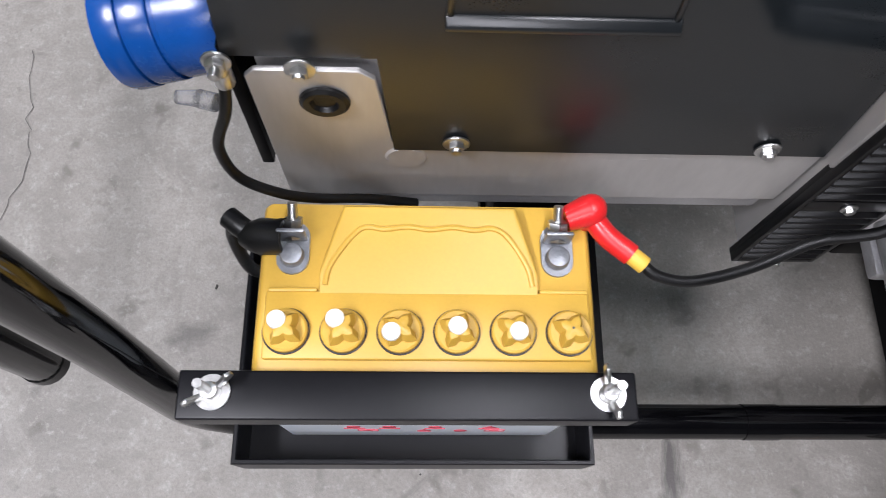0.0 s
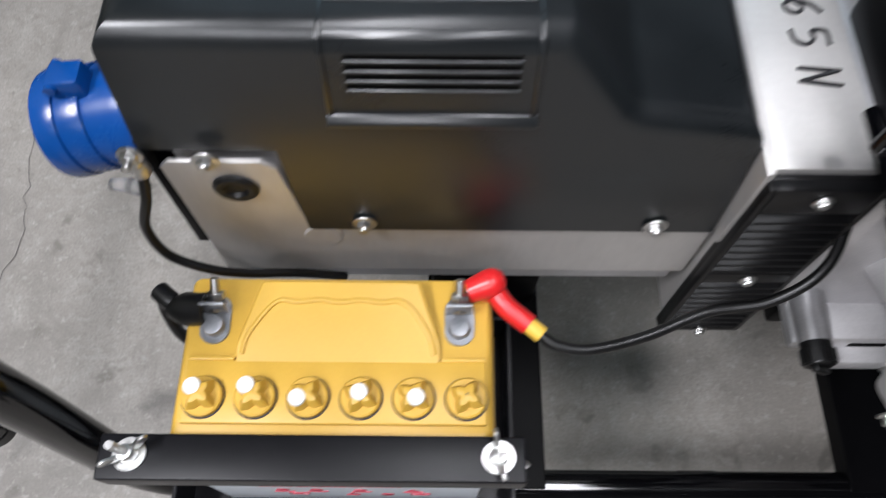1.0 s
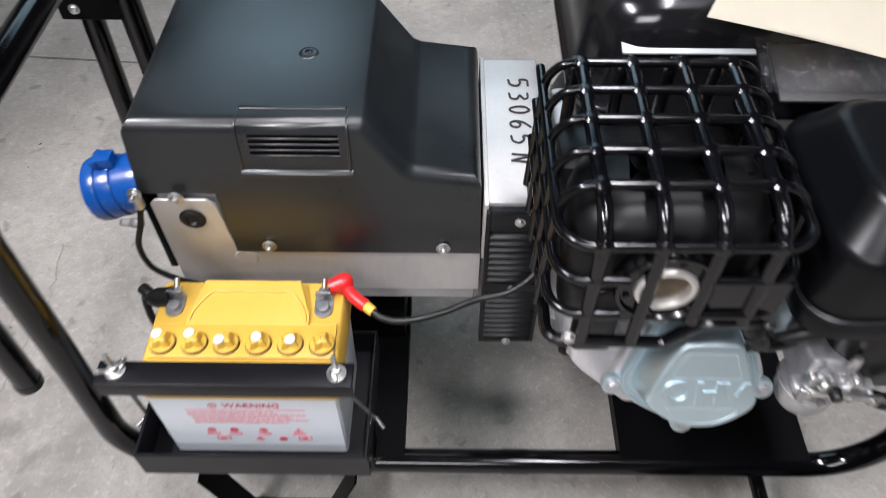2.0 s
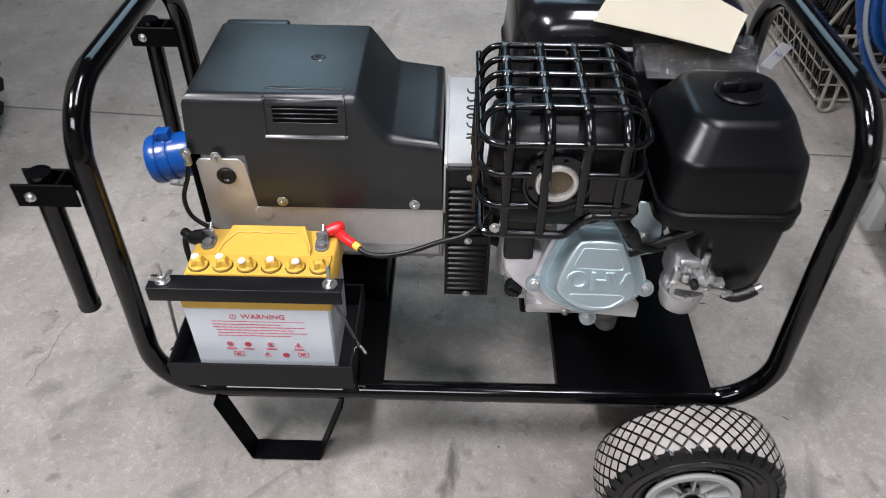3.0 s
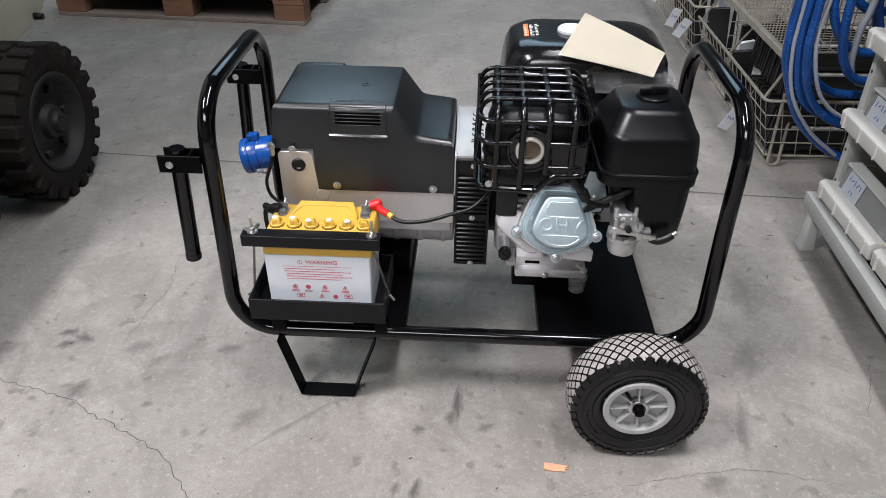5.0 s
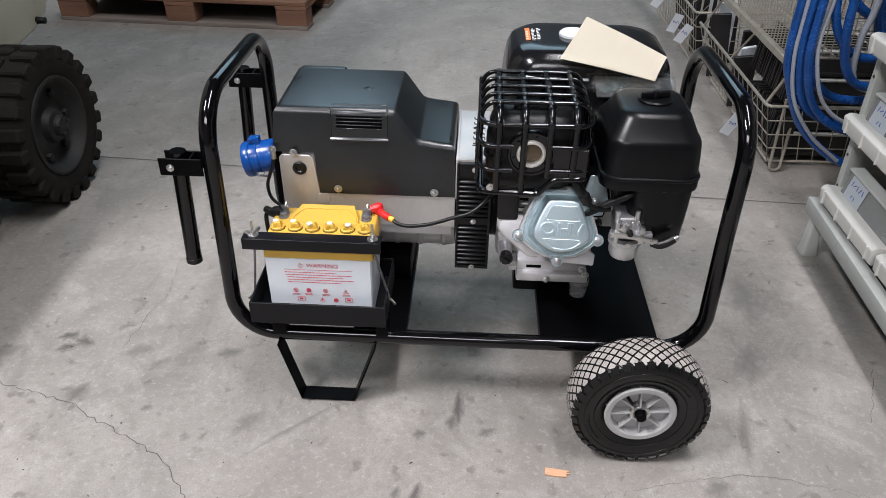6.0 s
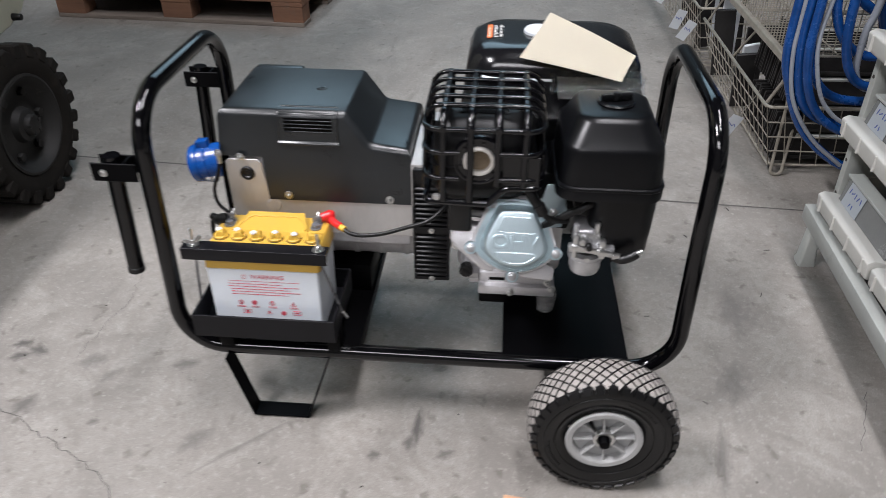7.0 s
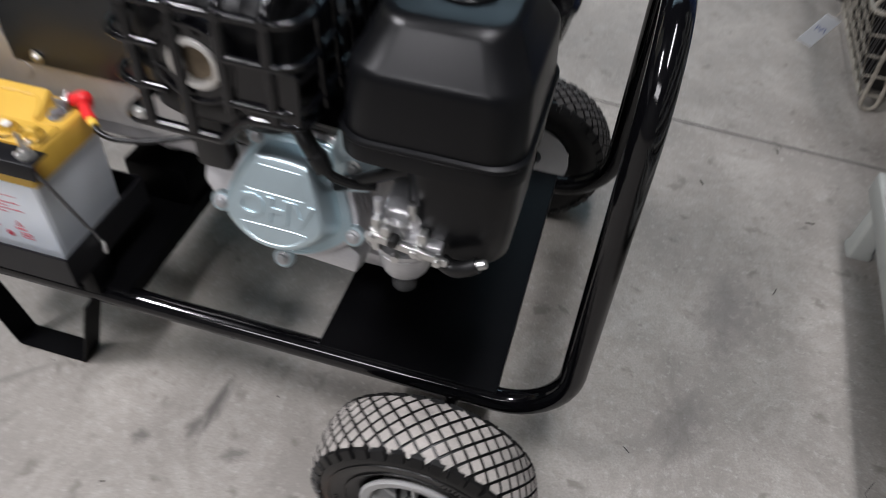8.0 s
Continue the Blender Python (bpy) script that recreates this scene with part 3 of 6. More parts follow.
    # grey plastic rim with eight ribs
    part("rim", lathe([(0.069, 0.034), (0.0715, 0.037), (0.0715, 0.040), (0.069, 0.042), (0.060, 0.0415), (0.0575, 0.039), (0.0565, 0.022), (0.030, 0.019), (0.018, 0.019), (0.018, -0.03), (0.07, -0.035)], c, ax, 48), rim_plastic, w, "light grey plastic rim")
    for k in range(8):
        a = k * math.pi / 4 + 0.1
        part("rim_rib", turned(box(0.018, 0.0575, -0.0018, 0.0018, 0.018, 0.0365, 0.0006, 1), m @ pose(0, 0, 0, 0, 0, math.degrees(a))), rim_plastic, w)
    part("hub_ring", lathe([(0.014, 0.030), (0.0205, 0.030), (0.0205, 0.038), (0.0185, 0.0395), (0.014, 0.0395)], c, ax, 28), zinc, w, "zinc washer round the hub")
    part("axle_cap", rod(c + ax * 0.02, c + ax * 0.052, 0.0115, 0.010, 20, 0.0015), plate_paint, w, "black axle end cap")
    part("valve_stem", rod(m @ V((-0.026, 0.028, 0.022)), m @ V((-0.020, 0.030, 0.044)), 0.0035, 0.003, 10), rubber, w)


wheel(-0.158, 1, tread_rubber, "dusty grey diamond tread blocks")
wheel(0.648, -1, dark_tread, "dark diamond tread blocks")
part("axle", rod((0.783, -0.06, 0.1425), (0.783, 0.58, 0.1425), 0.010), frame_paint, gen_frame)
for y in (0.03, 0.462):
    part("axle_bracket", prism([(0.755, 0.190), (0.811, 0.190), (0.800, 0.125), (0.766, 0.125)], y - 0.003, y + 0.003, "xz", 0.001, 1), plate_paint, gen_frame)

# fold-down handles clamped to the left uprights
for y, yy in ((0.032, 0.036), (0.475, 0.492)):
    h = part("lift_handle", tube([(-0.134, yy, 0.596), (-0.135, yy, 0.58), (-0.145, yy, 0.342)], 0.0155, 18), frame_paint, gen_frame, "hanging black tube handle")
    part("grip_end", lathe([(0.0156, 0.0), (0.0164, 0.001), (0.0164, 0.012), (0.012, 0.0135), (0.0, 0.0135)], (-0.1445, yy, 0.353), (-0.042, 0, -1), 18), rubber, h)
    clip = prism([(-0.168, 0.552), (-0.168, 0.588), (-0.084, 0.588), (-0.084, 0.552)], yy - 0.0195, yy - 0.0155, "xz", 0.001, 1)
    clip = join(clip, prism([(-0.168, 0.552), (-0.168, 0.588), (-0.084, 0.588), (-0.084, 0.552)], yy + 0.0155, yy + 0.0195, "xz", 0.001, 1), box(-0.110, -0.106, yy - 0.017, yy + 0.017, 0.552, 0.588, 0.001))
    part("handle_clamp", clip, plate_paint, gen_frame, "black U-shaped steel clamp")
    part("clamp_bolt", hexbolt((-0.146, yy - 0.0195, 0.569), (0, -1, 0), 0.0055, 0.004, 0.0075), zinc, gen_frame, "zinc hexagon bolt")

# battery tray with hold-down bar
tray = loft([[V((x, y, z)) for x, y in ((-0.020 + d, -0.031 + d), (0.262 - d, -0.031 + d), (0.262 - d, 0.150 - d), (-0.020 + d, 0.150 - d))] for d, z in ((0.0, 0.236), (0.0, 0.287), (0.0008, 0.288), (0.0032, 0.288), (0.004, 0.287), (0.004, 0.240))])
part("battery_tray", tray, satin_paint, gen_frame, "black folded sheet steel tray")
for x0, x1 in ((0.012, 0.042), (0.236, 0.262)):
    part("tray_bracket", box(x0, x1, 0.0, 0.04, 0.185, 0.2365, 0.001), plate_paint, gen_frame)
bar = prism([(-0.0150, 0.4085), (-0.0150, 0.4337), (0.0145, 0.4337), (0.0145, 0.4307), (-0.012, 0.4307), (-0.012, 0.4085)], -0.021, 0.256, "yz", 0.0014, 3)
hold = part("hold_down_bar", bar, satin_paint, gen_frame, "black angle-steel battery hold-down bar")
for x, a in ((0.000, 35), (0.238, 100)):
    part("washer", lathe([(0.0036, 0.0), (0.0108, 0.0), (0.0108, 0.0014), (0.0036, 0.0014)], (x, 0.001, 0.4339), (0, 0, 1), 24), zinc, hold)
    sx = -0.025 if x < 0.1 else 0.2635
    hook = [V((x, 0.001, 0.4675)), V((x, 0.001, 0.425)), V((x, 0.001, 0.41)), V((sx, 0.033, 0.268)), V((sx, 0.034, 0.264))]
    tail = 1 if sx > 0 else -1
    hook += [V((sx + tail * 0.003, 0.034, 0.2615)), V((sx + tail * 0.013, 0.022, 0.258))]
    part("threaded_rod", tube(hook[1:5], 0.0026, 10), rod_steel, hold, "dull steel threaded hook rod")
    part("rod_top", tube(hook[:2], 0.0028, 10), zinc, hold, "bright rod end above the nut")
    part("rod_hook", tube(hook[4:], 0.0029, 10), zinc, hold, "bright hooked rod end")
    nut = rod((x, 0.001, 0.4351), (x, 0.001, 0.4445), 0.0062, 0.0052, 14, 0.0008)
    for s in (-1, 1):
        wing = prism([(0.004, 0.0), (0.007, -0.001), (0.0165, 0.007), (0.0165, 0.012), (0.0125, 0.0135), (0.004, 0.006)], -0.0013, 0.0013, "xz", 0.0008, 2)
        nut = join(nut, turned(wing, Matrix.Translation((x, 0.001, 0.4365)) @ pose(0, 0, 0, 0, 0, a + (0 if s > 0 else 180))))
    part("wing_nut", nut, zinc, hold, "zinc wing nut")
# ---- battery ----
battery = thing("battery", (0.128, 0.075, 0.240), "white battery with yellow capped top and red warning print", "battery", m=LEAN)
case = loft([[V((x, y, z)) for x, y in rrect(0.1255, 0.0628, w, d, 0.006)] for z, w, d in ((0.2405, 0.211, 0.129), (0.242, 0.214, 0.131), (0.384, 0.219, 0.132))])
part("case", case, white_case, battery, "milky white plastic case")
lid = loft([[V((x, y, z)) for x, y in rrect(0.1275, 0.0628 if z < 0.405 else 0.070, w, d, r)] for z, w, d, r in ((0.3845, 0.219, 0.133, 0.006), (0.386, 0.2225, 0.1365, 0.006), (0.402, 0.2215, 0.136, 0.006), (0.420, 0.217, 0.119, 0.006), (0.4235, 0.213, 0.116, 0.0055), (0.4245, 0.209, 0.112, 0.005))])
top = part("lid", lid, yellow_plastic, battery, "yellow moulded plastic lid")
# raised block between the terminals, its front edge stepped
HUMP = lambda y: 0.4285 + (y - 0.066) * 0.20
bm = prism([(0.073, 0.1215), (0.0595, 0.082), (0.0595, 0.056), (0.1985, 0.056), (0.1985, 0.082), (0.185, 0.1215)], 0.424, 0.43, "xy")
for v in bm.verts:
    if v.co.z > 0.427:
        v.co.z = HUMP(v.co.y)
bmesh.ops.bevel(bm, geom=[e for e in bm.edges if min(v.co.z for v in e.verts) > 0.427], offset=0.003, segments=3, profile=0.5, affect="EDGES")
part("raised_block", bm, yellow_plastic, top)
ridge = curvy([(x, y, HUMP(y) + 0.0002) for x, y in ((0.0625, 0.070), (0.066, 0.083), (0.079, 0.101), (0.088, 0.107), (0.10, 0.1058), (0.115, 0.1075), (0.129, 0.1058), (0.144, 0.1075), (0.158, 0.1058), (0.170, 0.107), (0.180, 0.101), (0.192, 0.083), (0.1955, 0.070))], 5)
part("handle_ridge", tube(ridge, 0.0019, 8), yellow_plastic, top)
for x0, x1 in ((0.027, 0.058), (0.2, 0.231)):
    part("step_rib", box(x0, x1, 0.0655, 0.0685, 0.4235, 0.4295, 0.0012), yellow_plastic, top)
part("cap_strip", box(0.0255, 0.2315, 0.0225, 0.0665, 0.4225, 0.4285, 0.002, 2), yellow_plastic, top)
rng = random.Random(5)
dots = ((-0.004, 0.004), (-0.004, 0.005), (-0.005, -0.003), (0.0, 0.001), (0.002, -0.002), None)
for k in range(6):
    x, y = 0.040 + 0.0355 * k, 0.040
    cap = part("vent_cap", lathe([(0.0, 0.4335), (0.0125, 0.4335), (0.0138, 0.4325), (0.0138, 0.428)], (x, y, 0), (0, 0, 1), 32), yellow_plastic, battery, "yellow round screw cap with a four-pointed grip")
    # Raised black ring paints the shade of the gap round the cap.
    part("cap_gap_shade", lathe([(0.0139, 0.4285), (0.0139, 0.4292), (0.0148, 0.4292), (0.0150, 0.4285)], (x, y, 0), (0, 0, 1), 32), ink_gap_black, cap, "black ring standing in for the shaded gap round the cap")
    star = []
    turn = rng.uniform(0.6, 1.1)
    for i in range(16):
        r = 0.0118 - 0.0055 * (0.5 - 0.5 * math.cos(4 * (2 * math.pi * i / 16)))
        star.append((r, turn + 2 * math.pi * i / 16))
    bm = loft([[V((x + r * s * math.cos(a), y + r * s * math.sin(a), z)) for r, a in star] for s, z in ((1.08, 0.433), (1.0, 0.4375), (0.72, 0.442), (0.35, 0.4432))])
    part("cap_grip", bm, yellow_plastic, cap)
    if dots[k]:
        part("white_dot", lathe([(0.0, 0.4442), (0.0056, 0.4437), (0.006, 0.4415)], (x + dots[k][0], y + dots[k][1], 0), (0, 0, 1), 20), pale_ink, cap, "white painted dot")
    else:
        # Black dot paints the shade of the vent hole.
        part("vent_hole", lathe([(0.0, 0.4436), (0.0008, 0.4436), (0.0008, 0.442)], (x, y, 0), (0, 0, 1), 8), ink_gap_black, cap)
for x in (0.0405, 0.2130):
    post = part("terminal", loft([[V((px, py, z)) for px, py in rrect(x, 0.096, 0.021, 0.036, 0.0104)] for z in (0.4235, 0.4262, 0.4268)]), lead, battery, "grey lead terminal with bolt and nut")
    part("terminal_post", rod((x, 0.090, 0.426), (x, 0.090, 0.4335), 0.0080, 0.0072, 24, 0.001), lead, post)
    part("clamp_bolt", join(rod((x, 0.104, 0.428), (x, 0.121, 0.4425), 0.0033, seg=12), rod((x, 0.103, 0.4275), (x, 0.1065, 0.4305), 0.0075, seg=6, b=0.0006), rod((x, 0.109, 0.4325), (x, 0.113, 0.436), 0.0068, seg=6, b=0.0006)), zinc, post, "zinc bolt")
    part("lug_plate", box(x - 0.009, x + 0.009, 0.1005, 0.1035, 0.426, 0.443, 0.001), lead, post)

# label on the front of the case
FACE = -0.0040
label = part("warning_label", box(0.020, 0.231, FACE - 0.0002, FACE + 0.004, 0.246, 0.383), white_case, battery, "white label with red warning print")
mface = lambda x, z: plane_m((x, FACE - 0.0006, z), (1, 0, 0), (0, 0, 1))
part("warning_word", lettering("WARNING", 0.0135, mface(0.1335, 0.3680)), red_ink, label, "red word WARNING")
ring = lathe([(0.0042, -0.0003), (0.0050, -0.0003), (0.0050, 0.0003), (0.0042, 0.0003)], (0.089, FACE - 0.0006, 0.3675), (0, -1, 0), 24)
part("warning_sign", join(ring, lettering("!", 0.0095, mface(0.089, 0.3675))), red_ink, label)
lines = [box(0.055, 0.194, FACE - 0.0008, FACE - 0.0001, 0.3572, 0.3578)]
for i, (a, c) in enumerate(((0.056, 0.160), (0.056, 0.194), (0.060, 0.176), (0.060, 0.196), (0.060, 0.170))):
    z = 0.3510 - 0.0062 * i
    x = a
    while x < c:
        w = rng.uniform(0.004, 0.011)
        lines.append(box(x, min(c, x + w), FACE - 0.0008, FACE - 0.0001, z - 0.0007, z + 0.0007))
        x += w + 0.0015
part("small_print", join(*lines), red_ink, label)
signs = []
def disc_sign(x, z, r, kind):
    """A round or three-cornered sign: a red outline with a bar or mark inside."""
    if kind == "triangle":
        out = [tube([(x - r, FACE - 0.0006, z - r * 0.8), (x + r, FACE - 0.0006, z - r * 0.8), (x, FACE - 0.0006, z + r), (x - r, FACE - 0.0006, z - r * 0.8)], 0.0005, 4)]
        return out + [box(x - 0.0012, x + 0.0012, FACE - 0.0008, FACE - 0.0001, z - 0.0028, z + 0.0016)]
    out = [lathe([(0.0 if kind == "full" else r - 0.0010, -0.0003), (r, -0.0003), (r, 0.0003), (0.0 if kind == "full" else r - 0.0010, 0.0003)], (x, FACE - 0.0006, z), (0, -1, 0), 20)]
    if kind == "barred":
        out.append(turned(box(-r, r, -0.0004, 0.0004, -0.0005, 0.0005), Matrix.Translation((x, FACE - 0.0006, z)) @ pose(0, 0, 0, 0, 40, 0)))
        out.append(box(x - 0.0018, x + 0.0016, FACE - 0.0008, FACE - 0.0001, z - 0.0022, z + 0.0020))
    return out


for x, z, kind in ((0.0745, 0.3060, "barred"), (0.1015, 0.3060, "full"), (0.1365, 0.3060, "barred"), (0.1785, 0.3060, "triangle"), (0.1285, 0.2840, "triangle"), (0.157, 0.2825, "full")):
    part("pictogram", join(*disc_sign(x, z, 0.0052, kind)), red_ink, label, "small red warning sign")
for x, z in ((0.0745, 0.306), (0.1015, 0.306), (0.1365, 0.306), (0.1785, 0.306)):
    for dz in (0.0088, 0.0112):
        signs.append(box(x - 0.008, x + 0.008, FACE - 0.0008, FACE - 0.0001, z - dz - 0.0004, z - dz + 0.0003))
for x in (0.0845, 0.184):
    signs += [box(x - 0.008, x + 0.008, FACE - 0.0008, FACE - 0.0001, 0.2880, 0.2888), box(x - 0.008, x + 0.008, FACE - 0.0008, FACE - 0.0001, 0.2790, 0.2798), box(x - 0.008, x - 0.0072, FACE - 0.0008, FACE - 0.0001, 0.279, 0.2888), box(x + 0.0072, x + 0.008, FACE - 0.0008, FACE - 0.0001, 0.279, 0.2888), box(x - 0.004, x + 0.003, FACE - 0.0008, FACE - 0.0001, 0.2822, 0.2856)]
tagged(part("sign_captions", join(*signs), red_ink, label, "unreadable red captions and boxes"), kind="stuff")

# leads to the terminals
red = thing("positive_lead", (0.232, 0.11, 0.432), "black cable with a red insulating boot on the battery terminal", "battery cable", m=LEAN)
boot = lathe([(0.0, 0.0185), (0.005, 0.018), (0.0088, 0.0150), (0.0108, 0.009), (0.0110, 0.003), (0.0098, -0.003), (0.0080, -0.007)], (0.2345, 0.1205, 0.428), (0.1, 0.1, 1), 24)
boot = join(boot, tube(curvy([(0.236, 0.120, 0.432), (0.246, 0.106, 0.430), (0.262, 0.093, 0.428)], 6), 0.0076, 16), rod((0.219, 0.116, 0.433), (0.234, 0.121, 0.436), 0.0085, 0.011, 18))
part("boot", boot, red_rubber, red, "red soft plastic boot")
part("sleeve", rod((0.2615, 0.0935, 0.428), (0.271, 0.086, 0.4265), 0.0062, seg=16, b=0.0008), tape_yellow, red, "yellow crimp sleeve")
part("cable", tube(curvy([(0.268, 0.088, 0.427), (0.281, 0.080, 0.423), (0.305, 0.078, 0.420), (0.345, 0.088, 0.420), (0.39, 0.105, 0.426), (0.43, 0.108, 0.440), (0.462, 0.125, 0.462), (0.485, 0.17, 0.475)], 8), 0.0040, 14), rubber, red)
neg = thing("negative_lead", (0.0, 0.12, 0.42), "black cable with a rubber boot pulled off the battery terminal", "battery cable", m=LEAN)
part("boot", join(lathe([(0.0095, 0.026), (0.0125, 0.026), (0.0118, 0.018), (0.0125, 0.008), (0.010, 0.0), (0.007, -0.006)], (0.012, 0.1045, 0.424), (0.9, -0.1, 0.25), 24), tube(curvy([(0.014, 0.105, 0.424), (0.006, 0.110, 0.425), (-0.004, 0.118, 0.424)], 5), 0.0075, 14)), rubber, neg, "black rubber boot")
part("cable", tube(curvy([(0.03, 0.103, 0.428), (0.016, 0.105, 0.424), (-0.003, 0.112, 0.415), (0.002, 0.1, 0.37), (0.01, 0.12, 0.30)], 8), 0.0046, 12), rubber, neg)
earth = thing("earth_cable", (0.0, 0.17, 0.5), "black earth cable hanging in a loop from a lug", "cable", m=LEAN)
part("cable", tube(curvy([(0.014, 0.157, 0.527), (0.010, 0.150, 0.505), (-0.002, 0.146, 0.470), (0.004, 0.140, 0.440), (0.026, 0.138, 0.420), (0.050, 0.142, 0.402), (0.085, 0.152, 0.380), (0.12, 0.160, 0.355)], 8), 0.0036, 14), rubber, earth)
part("cable_lug", join(rod((0.014, 0.157, 0.524), (0.014, 0.158, 0.536), 0.0058, 0.0054, 12, 0.001), rod((0.014, 0.157, 0.534), (0.014, 0.158, 0.541), 0.0048, 0.0056, 12, 0.001), hexbolt((0.014, 0.157, 0.546), (0, -1, 0.1), 0.0055, 0.005, 0.008, 0.012)), zinc, earth, "zinc cable lug")
# ---- alternator ----
alt = thing("alternator", (0.22, 0.29, 0.27), "bare aluminium alternator under a black plastic cover", "alternator", m=LEAN)
part("front_plate", prism([(0.026, 0.370), (0.024, 0.526), (0.030, 0.5325), (0.088, 0.5325), (0.0965, 0.5245), (0.1040, 0.453), (0.395, 0.453), (0.395, 0.370)], 0.1605, 0.164, "xz", 0.0006, 1), sheet_alu, alt, "bare aluminium side plate")
part("plate_boss", lathe([(0.0, 0.0016), (0.013, 0.0016), (0.0145, 0.0)], (0.113, 0.1605, 0.432), (0, -1, 0), 24), sheet_alu, alt)
part("body", box(0.024, 0.390, 0.1645, 0.405, 0.345, 0.4450, 0.004), cast_alu, alt)
part("upper_body", box(0.026, 0.388, 0.176, 0.400, 0.4440, 0.540, 0.004), cast_alu, alt)
part("stator_housing", join(rod((0.10, 0.29, 0.345), (0.395, 0.29, 0.345), 0.088, seg=40, b=0.004), *[rod((0.20 + 0.055 * i, 0.29, 0.345), (0.212 + 0.055 * i, 0.29, 0.345), 0.0905, seg=40, b=0.002) for i in range(4)]), cast_alu, alt, "finned cast housing")
part("foot_rail", box(0.19, 0.295, 0.20, 0.38, 0.192, 0.262, 0.004), plate_paint, alt)
part("lower_bolt", join(hexbolt((0.372, 0.205, 0.335), (0, -1, 0), 0.008, 0.007, 0.011, 0.016), hexbolt((0.345, 0.21, 0.355), (0, -1, 0), 0.006, 0.006, 0.009)), zinc, alt)

# plastic cover
outline = [(0.013, 0.5365), (0.0195, 0.6320), (0.266, 0.6320), (0.272, 0.628), (0.311, 0.574), (0.321, 0.569), (0.3925, 0.560), (0.394, 0.4455), (0.1052, 0.4455), (0.0978, 0.5365)]
shell = prism(outline, 0.1585, 0.416, "xz", 0.017, 5, lambda p, q: min(p.z, q.z) > 0.541 and not (abs(p.y - q.y) > 0.1 and 0.25 < p.x < 0.33))
for v in shell.verts:
    if v.co.y < 0.2:
        v.co.y += 0.088 * (v.co.z - 0.4455)
cover = part("cover", shell, cover_plastic, alt, "black satin plastic cover with a louvred vent")
# louvred panel wrapping the upper front edge: a raised frame, a recessed face and three slats in a narrower opening
x0, x1 = 0.1375, 0.2565
y0 = 0.1545
wrap = [(y0, 0.5775), (y0, 0.6290), (0.1580, 0.6365), (0.1660, 0.6400), (0.1835, 0.6405), (0.1835, 0.634), (0.16, 0.628), (0.16, 0.5775)]
face = [(y0 + 0.0016, 0.5795), (y0 + 0.0016, 0.6280), (0.1592, 0.6352), (0.1665, 0.6386), (0.1800, 0.6390), (0.1800, 0.634), (0.162, 0.628), (0.162, 0.5795)]
SHEAR = Matrix(((1, 0, 0, -0.0030), (0, 1, 0.088, -0.0384), (0, 0, 1, -0.0082), (0, 0, 0, 1)))
vent = [prism(wrap, a, c, "yz", 0.0012, 2) for a, c in ((x0, x0 + 0.0035), (x1 - 0.0035, x1))]
low, high = [(y, min(z, 0.5990)) for y, z in face[:2]] + [(0.162, 0.5990), (0.162, 0.5795)], [(y0 + 0.0016, 0.6265)] + face[1:6] + [(0.162, 0.6265)]
vent += [prism(low, x0 + 0.003, x1 - 0.003, "yz"), prism(high, x0 + 0.003, x1 - 0.003, "yz", 0.0006, 1)]
vent += [prism([(y0 + 0.0016, 0.5985), (y0 + 0.0016, 0.6270), (0.162, 0.6270), (0.162, 0.5985)], a, c, "yz") for a, c in ((x0 + 0.003, x0 + 0.0135), (x1 - 0.0115, x1 - 0.003))]
vent.append(prism([(y0 - 0.0035, 0.5740), (y0 - 0.0035, 0.5775), (y0 + 0.0005, 0.5815), (0.16, 0.5815), (0.16, 0.5740)], x0 - 0.0005, x1 + 0.0015, "yz", 0.0010, 2))
part("vent_panel", turned(join(*vent), SHEAR), cover_plastic, cover)
part("vent_rib", turned(box(x0 + 0.004, x1 - 0.003, 0.1785, 0.1845, 0.6375, 0.6418, 0.0016, 3), SHEAR), cover_plastic, cover)
for i in range(4):
    z = 0.5990 + 0.0074 * i
    part("slat", turned(prism([(y0 + 0.0004, z), (y0 + 0.0004, z + 0.0018), (y0 + 0.0017, z + 0.0022), (y0 + 0.0017, z + 0.0004)], x0 + 0.013, x1 - 0.011, "yz", 0.0003, 1), SHEAR), cover_plastic, cover)
# Black sheet gives the slots their shade.
part("vent_backing", turned(box(x0 + 0.0130, x1 - 0.0110, 0.1562, 0.1568, 0.5985, 0.6270), SHEAR), shade_black, cover, "black sheet standing in for the shaded hollow behind the slats")
part("lid_screw", join(lathe([(0.0, -0.0005), (0.004, -0.0005), (0.0045, 0.0012), (0.006, 0.0016), (0.0105, 0.0004), (0.012, -0.001)], (0.1995, 0.293, 0.6322), (0, 0, 1), 24), box(0.1965, 0.2025, 0.2925, 0.2935, 0.6317, 0.6326)), cover_plastic, cover, "sunken moulded screw")
part("rear_ledge", box(0.028, 0.134, 0.398, 0.4240, 0.598, 0.6322, 0.006, 3), cover_plastic, cover, "rear edge standing out a little")
for x, z in ((0.0565, 0.5385), (0.1455, 0.4570), (0.3507, 0.4555)):
    part("cover_bolt", join(hexbolt((x, 0.1585, z), (0, -1, 0), 0.0052, 0.0045, 0.0088), rod((x, 0.1535, z), (x, 0.1505, z), 0.004, 0.0032, 14)), zinc, alt, "zinc cross-head bolt with washer")
part("grommet", lathe([(0.0, 0.0005), (0.0065, 0.0005), (0.0085, 0.003), (0.0125, 0.0035), (0.0148, 0.0018), (0.015, 0.0)], (0.0660, 0.1600, 0.5025), (0, -1, 0), 32), rubber, alt, "black rubber grommet with a sunken centre")
rng = random.Random(11)
